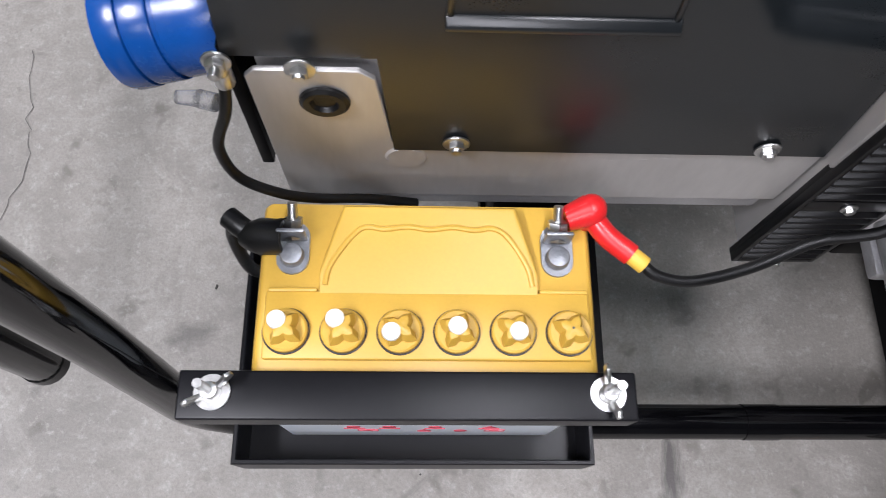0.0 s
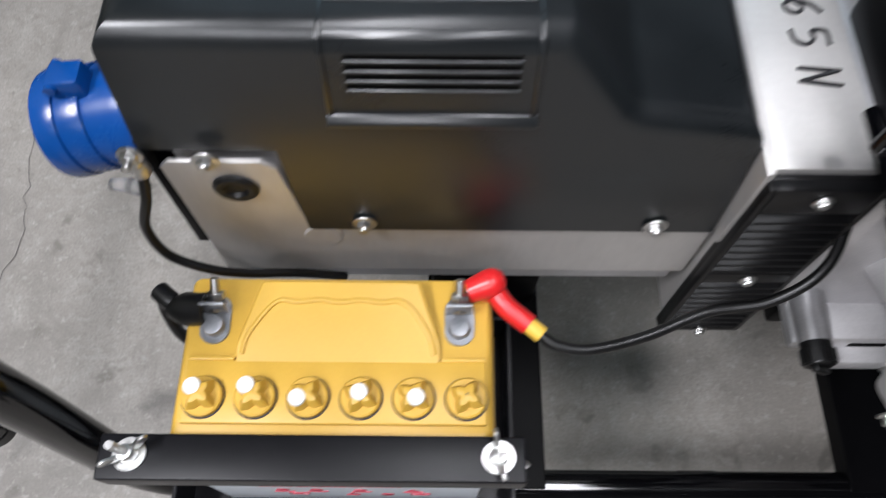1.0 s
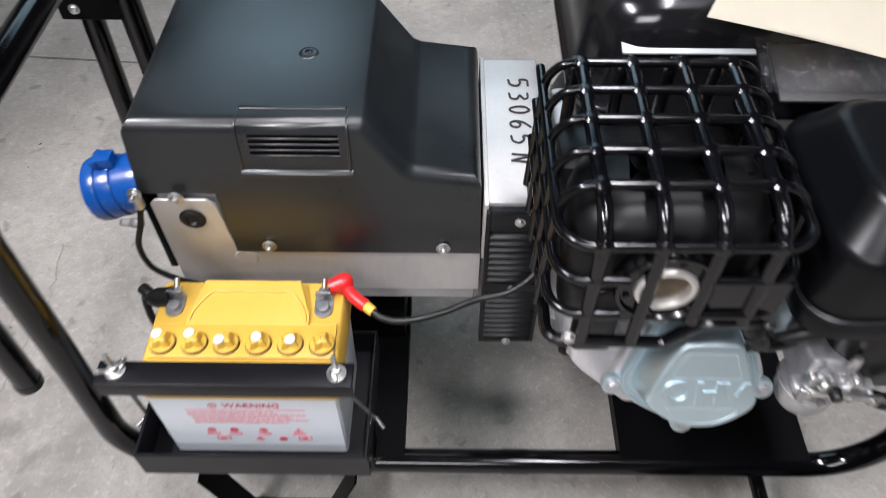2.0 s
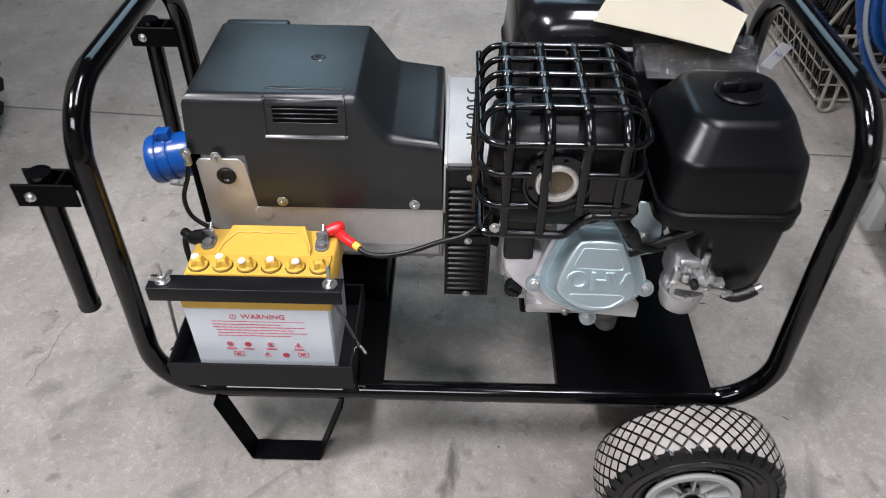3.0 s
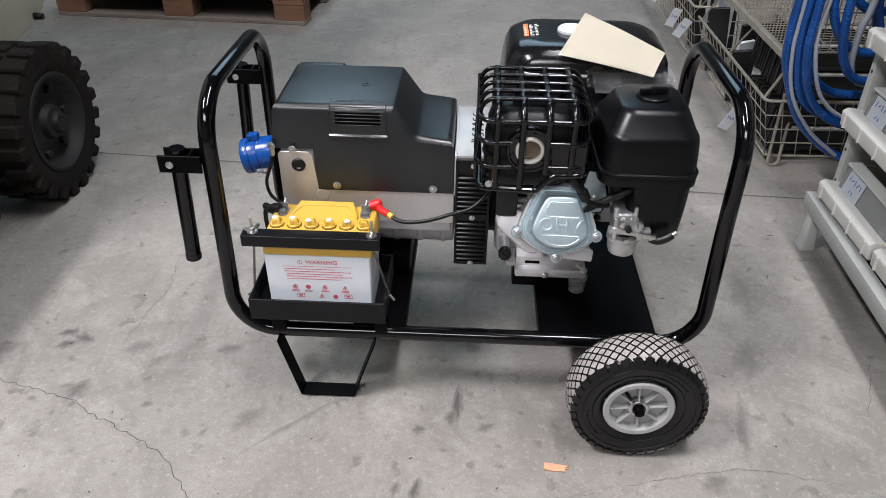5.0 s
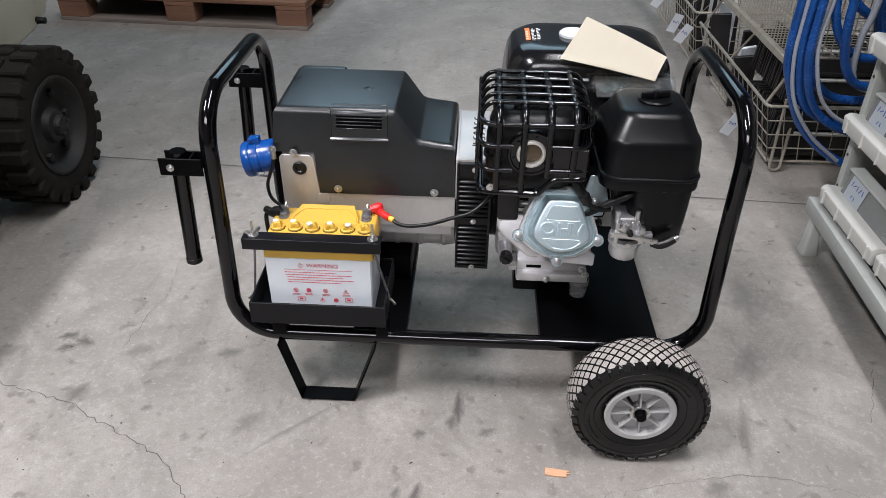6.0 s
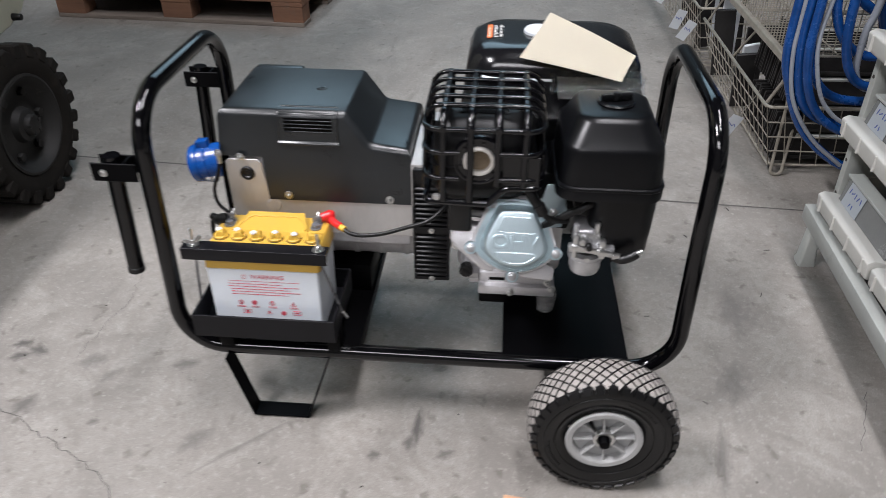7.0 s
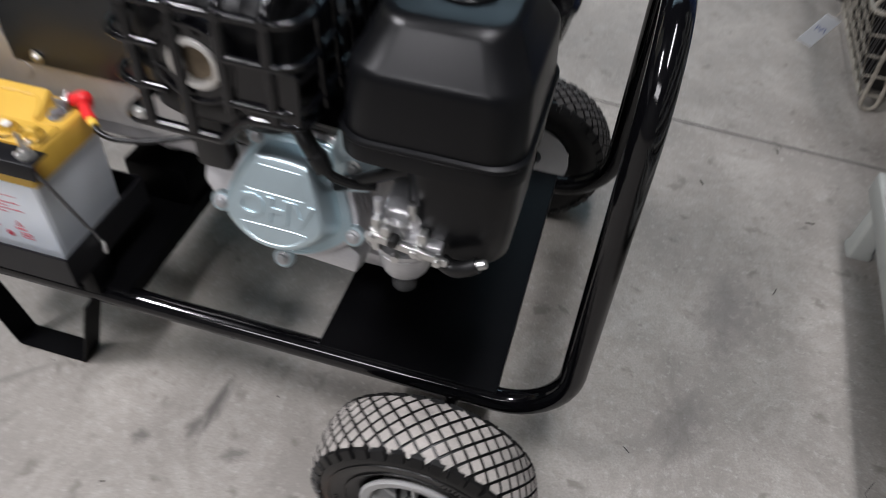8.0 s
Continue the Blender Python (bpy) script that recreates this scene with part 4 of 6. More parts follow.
part("embossed_marks", join(*[turned(box(-0.0025, 0.0025, 0.0, 0.0004, -0.0003, 0.0003), Matrix.Translation((0.215 + 0.0075 * i + rng.uniform(-0.001, 0.001), 0.1604, 0.428 + 0.0007 * i)) @ pose(0, 0, 0, 0, rng.choice((0, 90, 55, 125)), 0)) for i in range(12)]), sheet_alu, alt)

# end bracket: grille in front, flat top
br = part("end_bracket", join(box(0.399, 0.4690, 0.155, 0.410, 0.29, 0.5385, 0.002), box(0.3955, 0.401, 0.150, 0.412, 0.446, 0.5405, 0.001)), sheet_alu, alt, "bare aluminium end bracket with 53065N handwritten on top")
GLYPHS = {
    "5": [(0.75, 1.0), (0.25, 0.97), (0.2, 0.6), (0.5, 0.62), (0.75, 0.4), (0.6, 0.1), (0.2, 0.02)],
    "3": [(0.2, 0.95), (0.6, 0.95), (0.7, 0.75), (0.4, 0.55), (0.7, 0.4), (0.65, 0.1), (0.2, 0.03)],
    "0": [(0.45, 1.0), (0.2, 0.75), (0.2, 0.3), (0.42, 0.0), (0.68, 0.25), (0.7, 0.7), (0.5, 1.0)],
    "6": [(0.7, 1.0), (0.35, 0.7), (0.2, 0.3), (0.35, 0.02), (0.65, 0.1), (0.7, 0.38), (0.45, 0.5), (0.22, 0.3)],
    "N": [(0.15, 0.0), (0.25, 1.0), (0.28, 0.95), (0.62, 0.05), (0.65, 0.1), (0.8, 1.05)],
}
for k, ch in enumerate("53065N"):
    y = 0.371 - 0.0262 * k - (0.006 if ch == "N" else 0)
    line = curvy([(0.4305 + 0.0245 * b - 0.0003 * k, y - 0.0215 * a, 0.5396) for a, b in GLYPHS[ch]], 4)
    part("digit" if ch != "N" else "letter", tube(line, 0.0014, 6, flat=1.0), ink_gap_black, br, "black handwritten marker stroke")
GZ0, GZ1, GY = 0.2735, 0.5330, 0.1430
gr = part("end_grille", join(box(0.3985, 0.472, GY + 0.007, GY + 0.013, GZ0, GZ1, 0.001), box(0.3985, 0.4035, GY, GY + 0.009, GZ0, GZ1, 0.0015), box(0.467, 0.472, GY, GY + 0.009, GZ0, GZ1, 0.0015), box(0.403, 0.4675, GY, GY + 0.009, 0.503, GZ1, 0.0015), box(0.403, 0.4675, GY, GY + 0.009, GZ0, GZ0 + 0.008, 0.0015), box(0.403, 0.4675, GY, GY + 0.009, 0.388, 0.405, 0.0015)), grille_plastic, alt, "black louvred grille")
for i in range(19):
    z = GZ0 + 0.0115 + 0.0114 * i + (0.010 if i > 8 else 0)
    if z < 0.498 and not 0.381 < z < 0.404:
        part("slat", prism([(GY - 0.0006, z), (GY - 0.0006, z + 0.003), (GY + 0.0085, z + 0.0075), (GY + 0.0085, z + 0.0045)], 0.403, 0.468, "yz", 0.0006, 1), grille_plastic, gr)
for z in (0.5210, 0.3965, GZ0 + 0.0045):
    part("grille_screw", hexbolt((0.4355, GY - 0.0002, z), (0, -1, 0), 0.0042, 0.0035, 0.0062), zinc, gr, "zinc screw")

# blue socket on the left end
sock = thing("power_socket", (-0.012, 0.21, 0.512), "round blue industrial power socket with a hinged lid", "power socket", m=LEAN)
ax = V((-0.975, -0.06, -0.20)).normalized()
c0 = V((0.012, 0.224, 0.503))
part("socket_body", lathe([(0.0, 0.0), (0.034, 0.0), (0.0350, 0.003), (0.0358, 0.024), (0.0364, 0.040), (0.0352, 0.0408), (0.0352, 0.0435)], c0, ax, 40), blue_plastic, sock)
part("socket_collar", lathe([(0.0352, 0.0435), (0.0370, 0.0438), (0.0374, 0.045), (0.0378, 0.060), (0.0366, 0.0608), (0.0366, 0.0618), (0.0384, 0.0625), (0.0390, 0.066), (0.0392, 0.075), (0.038, 0.0785), (0.030, 0.080), (0.0, 0.0805)], c0, ax, 40), blue_plastic, sock, "blue socket lid")
part("lid_hinge", join(turned(box(-0.012, 0.012, -0.010, 0.010, -0.012, 0.010, 0.003), Matrix.Translation(c0 + ax * 0.055 + V((0, 0, 0.041))) @ pose(0, 0, 0, 0, -8, 0)), rod(c0 + ax * 0.064 + V((0, -0.012, 0.047)), c0 + ax * 0.064 + V((0, 0.012, 0.047)), 0.004)), blue_plastic, sock)
part("mount_flange", turned(box(-0.006, 0.0, -0.045, 0.045, -0.045, 0.045, 0.004), Matrix.Translation(c0 + V((0.004, 0, 0))) @ pose(0, 0, 0, 0, -4, 0)), blue_plastic, sock)
part("end_panel", box(0.010, 0.0185, 0.17, 0.41, 0.40, 0.54, 0.001), plate_paint, alt)
part("spare_screw", join(rod((-0.016, 0.176, 0.476), (-0.004, 0.172, 0.478), 0.006, seg=12), rod((-0.03, 0.178, 0.474), (-0.016, 0.176, 0.476), 0.0045, 0.0055, 12)), clear_cap, sock, "milky plastic screw cover")
# ---- engine ----
eng = thing("engine", (0.62, 0.25, 0.192), "single-cylinder petrol engine with black fuel tank, caged muffler and air cleaner", "engine", m=LEAN)
# block and head
block = join(box(0.488, 0.70, 0.155, 0.41, 0.30, 0.50, 0.014, 3), box(0.5345, 0.6905, 0.108, 0.42, 0.2695, 0.2915, 0.004), box(0.535, 0.680, 0.122, 0.30, 0.286, 0.315, 0.004), box(0.515, 0.535, 0.125, 0.18, 0.285, 0.312, 0.004))
part("crankcase", block, cast_alu, eng, "cast aluminium crankcase")
# No slot is cut; a black strip paints its shade.
part("sump_slot_shade", box(0.556, 0.588, 0.1212, 0.1225, 0.2975, 0.3045), shade_black, eng, "black strip standing in for a shaded slot in the sump casting")
for y in (0.18, 0.34):
    part("engine_mount", box(0.535, 0.68, y, y + 0.055, 0.192, 0.268, 0.005), plate_paint, eng)
# Cover takes the muffler's dark colour, which puts the shade beside it in.
part("side_cover", lathe([(0.0, 0.02), (0.06, 0.02), (0.085, 0.012), (0.09, 0.0)], (0.489, 0.27, 0.39), (-1, 0, 0), 32), muffler_steel, eng, "side cover coloured dark for the shade beside the muffler")
# cylinder head, tilted back
tiltv = V((0, 0.42, 0.907)).normalized()
HM = plane_m((0.5958, -0.0300, 0.4741), (1, 0, -0.033), tiltv)
outl = [(-0.038, 0.089), (0.034, 0.087), (0.046, 0.072), (0.076, 0.008), (0.078, -0.008), (0.062, -0.020), (0.014, -0.044), (-0.014, -0.044), (-0.062, -0.020), (-0.078, -0.008), (-0.076, 0.008), (-0.050, 0.072)]


def grow(pts, k, cx=0.0, cy=0.018):
    return [(cx + (x - cx) * k, cy + (y - cy) * k) for x, y in pts]


fins = []
for i in range(6):
    fin = turned(prism(grow(outl, 0.97), -0.012 - 0.012 * i - 0.006, -0.012 - 0.012 * i, "xy", 0.001, 1), HM)
    fins.append(fin)
dome = [(-0.027, 0.0815), (0.004, 0.083), (0.033, 0.0805), (0.040, 0.070), (0.053, 0.038), (0.0615, 0.012), (0.057, -0.004), (0.036, -0.0205), (0.014, -0.0285), (-0.012, -0.0285), (-0.034, -0.0205), (-0.055, -0.004), (-0.0595, 0.012), (-0.051, 0.038), (-0.036, 0.070)]


def ring(k, h, cy=0.02, smooth=5):
    """The dome's outline, grown by k, rounded, at height h on the head."""
    g = grow(dome, k, 0, cy)
    return [HM @ q for q in curvy([(x, y, h) for x, y in g + [g[0]]], smooth)[:-1]]


head = join(turned(prism(grow(outl, 0.93), -0.10, -0.004, "xy"), HM), loft([ring(1.22, -0.011), ring(1.24, -0.009), ring(1.24, -0.003), ring(1.22, -0.0015)]))
head_part = part("cylinder_head", head, cast_alu, eng, "finned cast aluminium cylinder head")
for fin in fins:
    part("cooling_fin", fin, cast_alu, head_part)
EARS = ((-0.039, 0.0805), (0.0745, 0.000), (0.0005, -0.0450), (-0.0745, 0.000))
vc = part("valve_cover", join(loft([ring(k, h) for k, h in ((1.125, -0.003), (1.14, -0.001), (1.14, 0.0035), (1.125, 0.0052), (1.00, 0.0056))]), *[lathe([(0.0, -0.003), (0.0112, -0.003), (0.0117, -0.001), (0.0117, 0.0035), (0.0105, 0.0054), (0.0, 0.0056)], HM @ V((u, v, 0)), HM.to_3x3() @ V((0, 0, 1)), 28) for u, v in EARS]), rocker_paint, eng, "pale blue-silver valve cover with raised letters")
for k, r in ((1.122, 0.0014), (1.05, 0.0014)):
    part("flange_bead", tube(ring(k, 0.0054) + [ring(k, 0.0054)[0]], r, 8), rocker_paint, vc)
DOME = 0.0415
part("cover_dome", loft([ring(k, h, 0.028) for k, h in ((0.985, 0.004), (0.965, 0.007), (0.920, 0.020), (0.885, 0.032), (0.868, DOME - 0.005), (0.845, DOME - 0.0018), (0.815, DOME - 0.0003), (0.78, DOME), (0.60, DOME + 0.0003), (0.3, DOME + 0.0003))]), rocker_paint, vc)
TOP = HM @ pose(0.001, 0.0, DOME + 0.0003)
panel = [(-0.020, 0.0640), (0.024, 0.0635), (0.033, 0.0400), (0.030, 0.0365), (-0.029, 0.0370), (-0.031, 0.0405)]
part("panel_ridge", turned(tube(fillet([(x, y, 0) for x, y in panel] + [(*panel[0], 0), (*panel[1], 0)], 0.004, 4)[4:], 0.0013, 8), TOP @ pose(0, 0, -0.0009)), rocker_paint, vc)
part("raised_letters", lettering("OHV", 0.0335, TOP @ pose(0.000, 0.0195, 0.0004) @ Matrix.Diagonal((1.12, 1.0, 1.0, 1.0)), 0.0012, 0.0005, 0.0005), rocker_paint, vc, "raised letters OHV")
part("lower_ridge", turned(tube(curvy([(-0.033, 0.0015, 0), (-0.028, -0.0070, 0), (-0.012, -0.0150, 0), (0.013, -0.0150, 0), (0.029, -0.0070, 0), (0.034, 0.0015, 0), (0.0, 0.0022, 0), (-0.033, 0.0015, 0)], 6), 0.0013, 8), TOP @ pose(0, 0, -0.0009)), rocker_paint, vc)
for u, v in EARS:
    a, d = HM @ V((u, v, 0.0055)), HM.to_3x3() @ V((0, 0, 1))
    part("cover_bolt", join(rod(a, a + d * 0.0015, 0.0080, 0.0076, 20, 0.0006), rod(a + d * 0.0015, a + d * 0.0060, 0.0053, seg=6, b=0.0004)), carb_metal, vc, "zinc flange bolt")
part("cylinder_barrel", turned(prism(grow(outl, 0.80), -0.26, -0.09, "xy", 0.004, 2), HM), cast_alu, eng)
part("pushrod_case", turned(prism([(-0.113, 0.006), (-0.112, 0.034), (-0.086, 0.040), (-0.045, 0.036), (-0.03, -0.045), (-0.052, -0.045), (-0.100, -0.008)], -0.085, -0.026, "xy", 0.006, 3), HM), cast_alu, eng, "cast aluminium casing beside the head")
part("lower_casing", turned(prism([(-0.010, -0.050), (0.074, -0.054), (0.077, -0.032), (0.040, -0.012), (-0.010, -0.020)], -0.06, -0.024, "xy", 0.003, 2), HM), cast_alu, eng)
part("head_studs", turned(join(rod((-0.09, 0.075, -0.05), (-0.02, 0.075, -0.05), 0.008, seg=16, b=0.002), rod((-0.09, 0.055, -0.055), (-0.02, 0.055, -0.055), 0.006, seg=16, b=0.002)), HM), cast_alu, eng)
# sump and fittings
for x, y, z in ((0.600, 0.108, 0.278), (0.684, 0.108, 0.292), (0.675, 0.110, 0.305), (0.494, 0.03, 0.44)):
    part("engine_bolt", hexbolt((x, y, z), (0, -1, 0), 0.006, 0.006, 0.0085, 0.010), zinc, eng, "zinc bolt")
part("drain_cap", join(rod((0.6765, 0.128, 0.226), (0.6765, 0.128, 0.254), 0.0180, 0.0195, 20, 0.002), rod((0.6765, 0.128, 0.252), (0.6765, 0.128, 0.270), 0.0215, seg=20, b=0.002)), clear_cap, eng, "milky plastic drain cap")
dip = V((0.5094, 0.092, 0.335))
stick = part("dipstick", join(rod(dip, dip + V((0, 0.03, 0)), 0.0125, seg=20, b=0.002), turned(box(-0.010, 0.010, -0.006, 0.002, -0.0035, 0.0035, 0.002), Matrix.Translation(dip) @ pose(0, 0, 0, 0, 35, 0))), rubber, eng, "ribbed black oil dipstick")
for i in range(12):
    part("grip_rib", turned(box(0.0110, 0.0140, 0.002, 0.014, -0.0015, 0.0015), Matrix.Translation(dip) @ pose(0, 0, 0, 0, 30 * i, 0)), rubber, stick)
part("filler_neck", join(rod(dip + V((0, 0.02, 0)), dip + V((0, 0.08, 0)), 0.0125, 0.0150, 20), box(0.500, 0.535, 0.118, 0.17, 0.300, 0.316, 0.004)), carb_metal, eng)
part("heat_shield", join(turned(prism([(-0.012, -0.03), (0.022, -0.03), (0.03, 0.0), (0.022, 0.045), (-0.008, 0.05), (-0.018, 0.02)], 0.0, 0.004, "xy", 0.001, 1), plane_m((0.656, 0.0, 0.540), (1, 0.25, 0), (0, 0.25, 1)))), rocker_paint, eng, "pale blue sheet bracket")
part("bracket_bolt", hexbolt((0.6614, -0.003, 0.5385), (0, -1, 0.25), 0.0055, 0.005, 0.0085), zinc, eng)
part("plug_cap", join(tube(curvy([(0.613, -0.018, 0.594), (0.624, -0.026, 0.580), (0.634, -0.029, 0.566), (0.640, -0.030, 0.556)], 6), 0.0088, 14), rod((0.633, -0.029, 0.569), (0.643, -0.031, 0.551), 0.0108, 0.0095, 16, 0.002)), rubber, eng, "black rubber spark plug cap")
part("plug_lead", tube(curvy([(0.613, -0.016, 0.594), (0.610, -0.004, 0.606), (0.620, 0.02, 0.616), (0.64, 0.05, 0.615)], 8), 0.0042, 10), rubber, eng)
part("plug_strap", tube(curvy([(0.640, -0.028, 0.556), (0.650, -0.028, 0.544), (0.668, -0.022, 0.535), (0.688, -0.012, 0.530)], 6), 0.0052, 10), rubber, eng)
part("breather_hose", tube(curvy([(0.634, -0.008, 0.510), (0.655, -0.012, 0.524), (0.682, -0.016, 0.543), (0.72, -0.018, 0.566), (0.76, 0.0, 0.580)], 8), 0.0072, 14), rubber, eng, "black breather hose")

# carburettor
carb = part("carburettor", join(box(0.700, 0.745, -0.035, 0.02, 0.475, 0.525, 0.006, 3), rod((0.716, -0.045, 0.50), (0.716, 0.03, 0.50), 0.015, seg=20, b=0.002), box(0.69, 0.768, -0.047, -0.03, 0.487, 0.499, 0.003), rod((0.700, -0.038, 0.515), (0.700, -0.038, 0.54), 0.005, seg=12, b=0.001)), carb_metal, eng, "cast carburettor with float bowl")
part("float_bowl", lathe([(0.0, -0.027), (0.018, -0.027), (0.0245, -0.024), (0.0275, -0.016), (0.0282, 0.004), (0.0310, 0.0048), (0.0310, 0.0078), (0.0300, 0.0082), (0.0300, 0.0115), (0.0312, 0.012), (0.0310, 0.015), (0.02, 0.0165)], (0.7235, -0.020, 0.461), (0, 0, 1), 28), carb_metal, carb)
part("carb_bracket", join(box(0.696, 0.704, -0.05, -0.036, 0.478, 0.522, 0.002), box(0.742, 0.752, -0.048, -0.03, 0.476, 0.512, 0.002), rod((0.712, -0.046, 0.512), (0.712, -0.055, 0.512), 0.006, seg=14, b=0.001), rod((0.735, -0.04, 0.525), (0.735, -0.04, 0.545), 0.0045, seg=12, b=0.001), rod((0.722, -0.05, 0.478), (0.722, -0.056, 0.478), 0.0045, seg=12), *[rod((0.724 + 0.024 * math.cos(q), -0.022 + 0.024 * math.sin(q), 0.468), (0.724 + 0.024 * math.cos(q), -0.022 + 0.024 * math.sin(q), 0.478), 0.0042, seg=10) for q in (3.7, 4.7, 5.7)]), zinc, carb, "carburettor screws and brackets")
part("idle_screw", rod((0.722, -0.052, 0.507), (0.722, -0.064, 0.507), 0.0062, 0.0055, 14, 0.001), rubber, carb, "black idle screw cap")
part("carb_spring", tube([(0.704 + 0.0009 * i, -0.050 + 0.004 * math.cos(i * 0.9), 0.524 + 0.004 * math.sin(i * 0.9)) for i in range(40)], 0.0007, 5), zinc, carb)
part("bowl_bolt", rod((0.724, -0.022, 0.426), (0.724, -0.022, 0.438), 0.0055, seg=6, b=0.001), zinc, carb)
part("choke_arm", join(turned(box(-0.042, 0.045, -0.003, 0.003, -0.005, 0.005, 0.002), Matrix.Translation((0.732, -0.052, 0.495)) @ pose(0, 0, 0, 0, 10, 0)), *[rod((x, -0.058, z), (x, -0.045, z), 0.004, seg=10) for x, z in ((0.698, 0.502), (0.742, 0.493), (0.766, 0.488))]), zinc, carb, "zinc choke linkage")
part("fuel_elbow", join(tube(curvy([(0.768, -0.044, 0.481), (0.782, -0.05, 0.480), (0.795, -0.052, 0.487), (0.806, -0.05, 0.494)], 6), 0.0085, 14)), rubber, carb, "black lever with a bright tip")
part("lever_tip", rod((0.800, -0.051, 0.490), (0.814, -0.049, 0.498), 0.0062, 0.005, 14, 0.001), zinc, carb, "bright metal tip")

# muffler and guard
MX0, MX1, MY0, MY1, MZ1 = 0.4405, 0.6345, -0.0455, 0.170, 0.7310
BARS = (0.4725, 0.5170, 0.5615, 0.6050)
mz = [(0.566, 0.022), (0.572, 0.010), (0.583, 0.003), (0.618, 0.0), (0.673, 0.0), (0.694, 0.004), (0.707, 0.013), (0.714, 0.026), (0.716, 0.045)]
muffler = part("muffler", loft([[V((x + 0.12 * max(0, y), y, z)) for x, y in rrect(0.535, 0.026, 0.166 - 2 * k, 0.112 - 2 * k, 0.032, 6)] for z, k in mz]), muffler_steel, eng, "dark rounded muffler box")
part("muffler_seam", loft([[V((x + 0.12 * max(0, y), y, z)) for x, y in rrect(0.535, 0.026, w, w - 0.054, 0.033, 6)] for z, w in ((0.630, 0.166), (0.631, 0.174), (0.635, 0.174), (0.636, 0.166))]), muffler_steel, muffler, "rolled seam round the muffler")
part("manifold", join(rod((0.545, 0.07, 0.62), (0.565, 0.145, 0.58), 0.022, 0.02, 18), box(0.46, 0.635, 0.098, 0.165, 0.555, 0.648, 0.012, 2)), muffler_steel, eng)
lower = fillet([(MX0 + 0.003, MY1, 0.577), (MX0 + 0.003, MY0 + 0.002, 0.577), (0.541, MY0 + 0.002, 0.574), (0.548, MY0 + 0.002, 0.575), (0.570, MY0 + 0.002, 0.600), (0.580, MY0 + 0.002, 0.606), (MX1 - 0.003, MY0 + 0.002, 0.608), (MX1 - 0.003, MY1, 0.608)], 0.014, 5)
guard = part("muffler_guard", tube(lower, 0.0058, 10), guard_paint, eng, "black cast cage over the muffler")


def cage_bar(points, bend, r, flat):
    part("cage_bar", tube(fillet(points, bend, 7), r, 12, flat=flat), guard_paint, guard)


for x in BARS:
    foot = 0.579 if x < 0.54 else 0.610
    cage_bar([(x, MY1 + 0.002, 0.64), (x, MY1, MZ1), (x, MY0, MZ1 - 0.003), (x, MY0, foot)], 0.030, 0.0050, 1.25)
for y in (0.1440, 0.1070, 0.0700, 0.0325, -0.0050):
    cage_bar([(MX0 - 0.003, y, 0.580), (MX0 + 0.003, y, MZ1 + 0.0015), (MX1 - 0.003, y, MZ1 + 0.0015), (MX1 + 0.003, y, 0.610)], 0.026, 0.0042, 1.0)
for z in (0.7075, 0.6680, 0.6220):
    y = MY0 + (0.001 if z > 0.7 else -0.001)
    runs = [(MX0, MX1)] if z > 0.7 else [(MX0, 0.499), (0.563, MX1)]
    for a, c in runs:
        pts = [(a, y, z), (c, y, z)]
        if a == MX0:
            pts = [(MX0, MY1, z), (MX0, y, z)] + pts[1:]
        if c == MX1:
            pts = pts[:-1] + [(MX1, y, z), (MX1, MY1, z)]
        cage_bar(pts, 0.026, 0.0044, 1.0)
# joints of the casting where bars cross
knots = []
for x in BARS:
    for y in (0.1440, 0.1070, 0.0700, 0.0325, -0.0050):
        knots.append(lathe([(0.0, 0.0030), (0.0050, 0.0026), (0.0076, 0.0002), (0.0082, -0.003)], (x, y, MZ1 + 0.003), (0, 0, 1), 12))
    for z in (0.7075, 0.6680, 0.6220):
        if z > 0.7 or not 0.48 < x < 0.57:
            knots.append(lathe([(0.0, 0.0030), (0.0050, 0.0026), (0.0076, 0.0002), (0.0082, -0.003)], (x, MY0 - 0.002, z), (0, -1, 0), 12))
tagged(part("cage_joints", join(*knots), guard_paint, guard, "thickened cast crossings"), kind="stuff")
web = prism([(0.570, 0.614), (0.580, 0.608), (MX1 - 0.004, 0.610), (MX1 - 0.004, 0.664), (0.570, 0.664)], MY0 + 0.000, MY0 + 0.004, "xz", 0.001, 1)
part("guard_plate", web, guard_paint, guard, "solid web beside the outlet")
# Black disc on the web paints the shade of a hole.
part("plate_hole_shade", lathe([(0.0, 0.0003), (0.0042, 0.0003), (0.0046, 0.0)], (0.5800, MY0 - 0.0004, 0.6225), (0, -1, 0), 16), shade_black, guard)
ex = V((0.5312, MY0 + 0.005, 0.6535))
flange = part("exhaust_flange", lathe([(0.0262, 0.003), (0.036, 0.003), (0.0375, 0.0065), (0.0405, 0.0065), (0.0420, 0.003), (0.0420, -0.010), (0.0262, -0.010)], ex, (0, -1, 0), 44, close=True), guard_paint, guard, "round black outlet flange")
for k in range(6):
    a = k * math.pi / 3 + 0.3
    p = ex + V((0.0318 * math.cos(a), -0.003, 0.0318 * math.sin(a)))
    part("flange_screw", rod(p, p + V((0, -0.003, 0)), 0.0030, 0.0024, 10), guard_paint, flange)
part("outlet_ring", lathe([(0.0188, 0.003), (0.0196, 0.0062), (0.0225, 0.0072), (0.0250, 0.0062), (0.0262, 0.003), (0.0262, -0.012), (0.0188, -0.02)], ex, (0, -1, 0), 40, close=True), heat_ring, flange, "bright exhaust outlet ring")
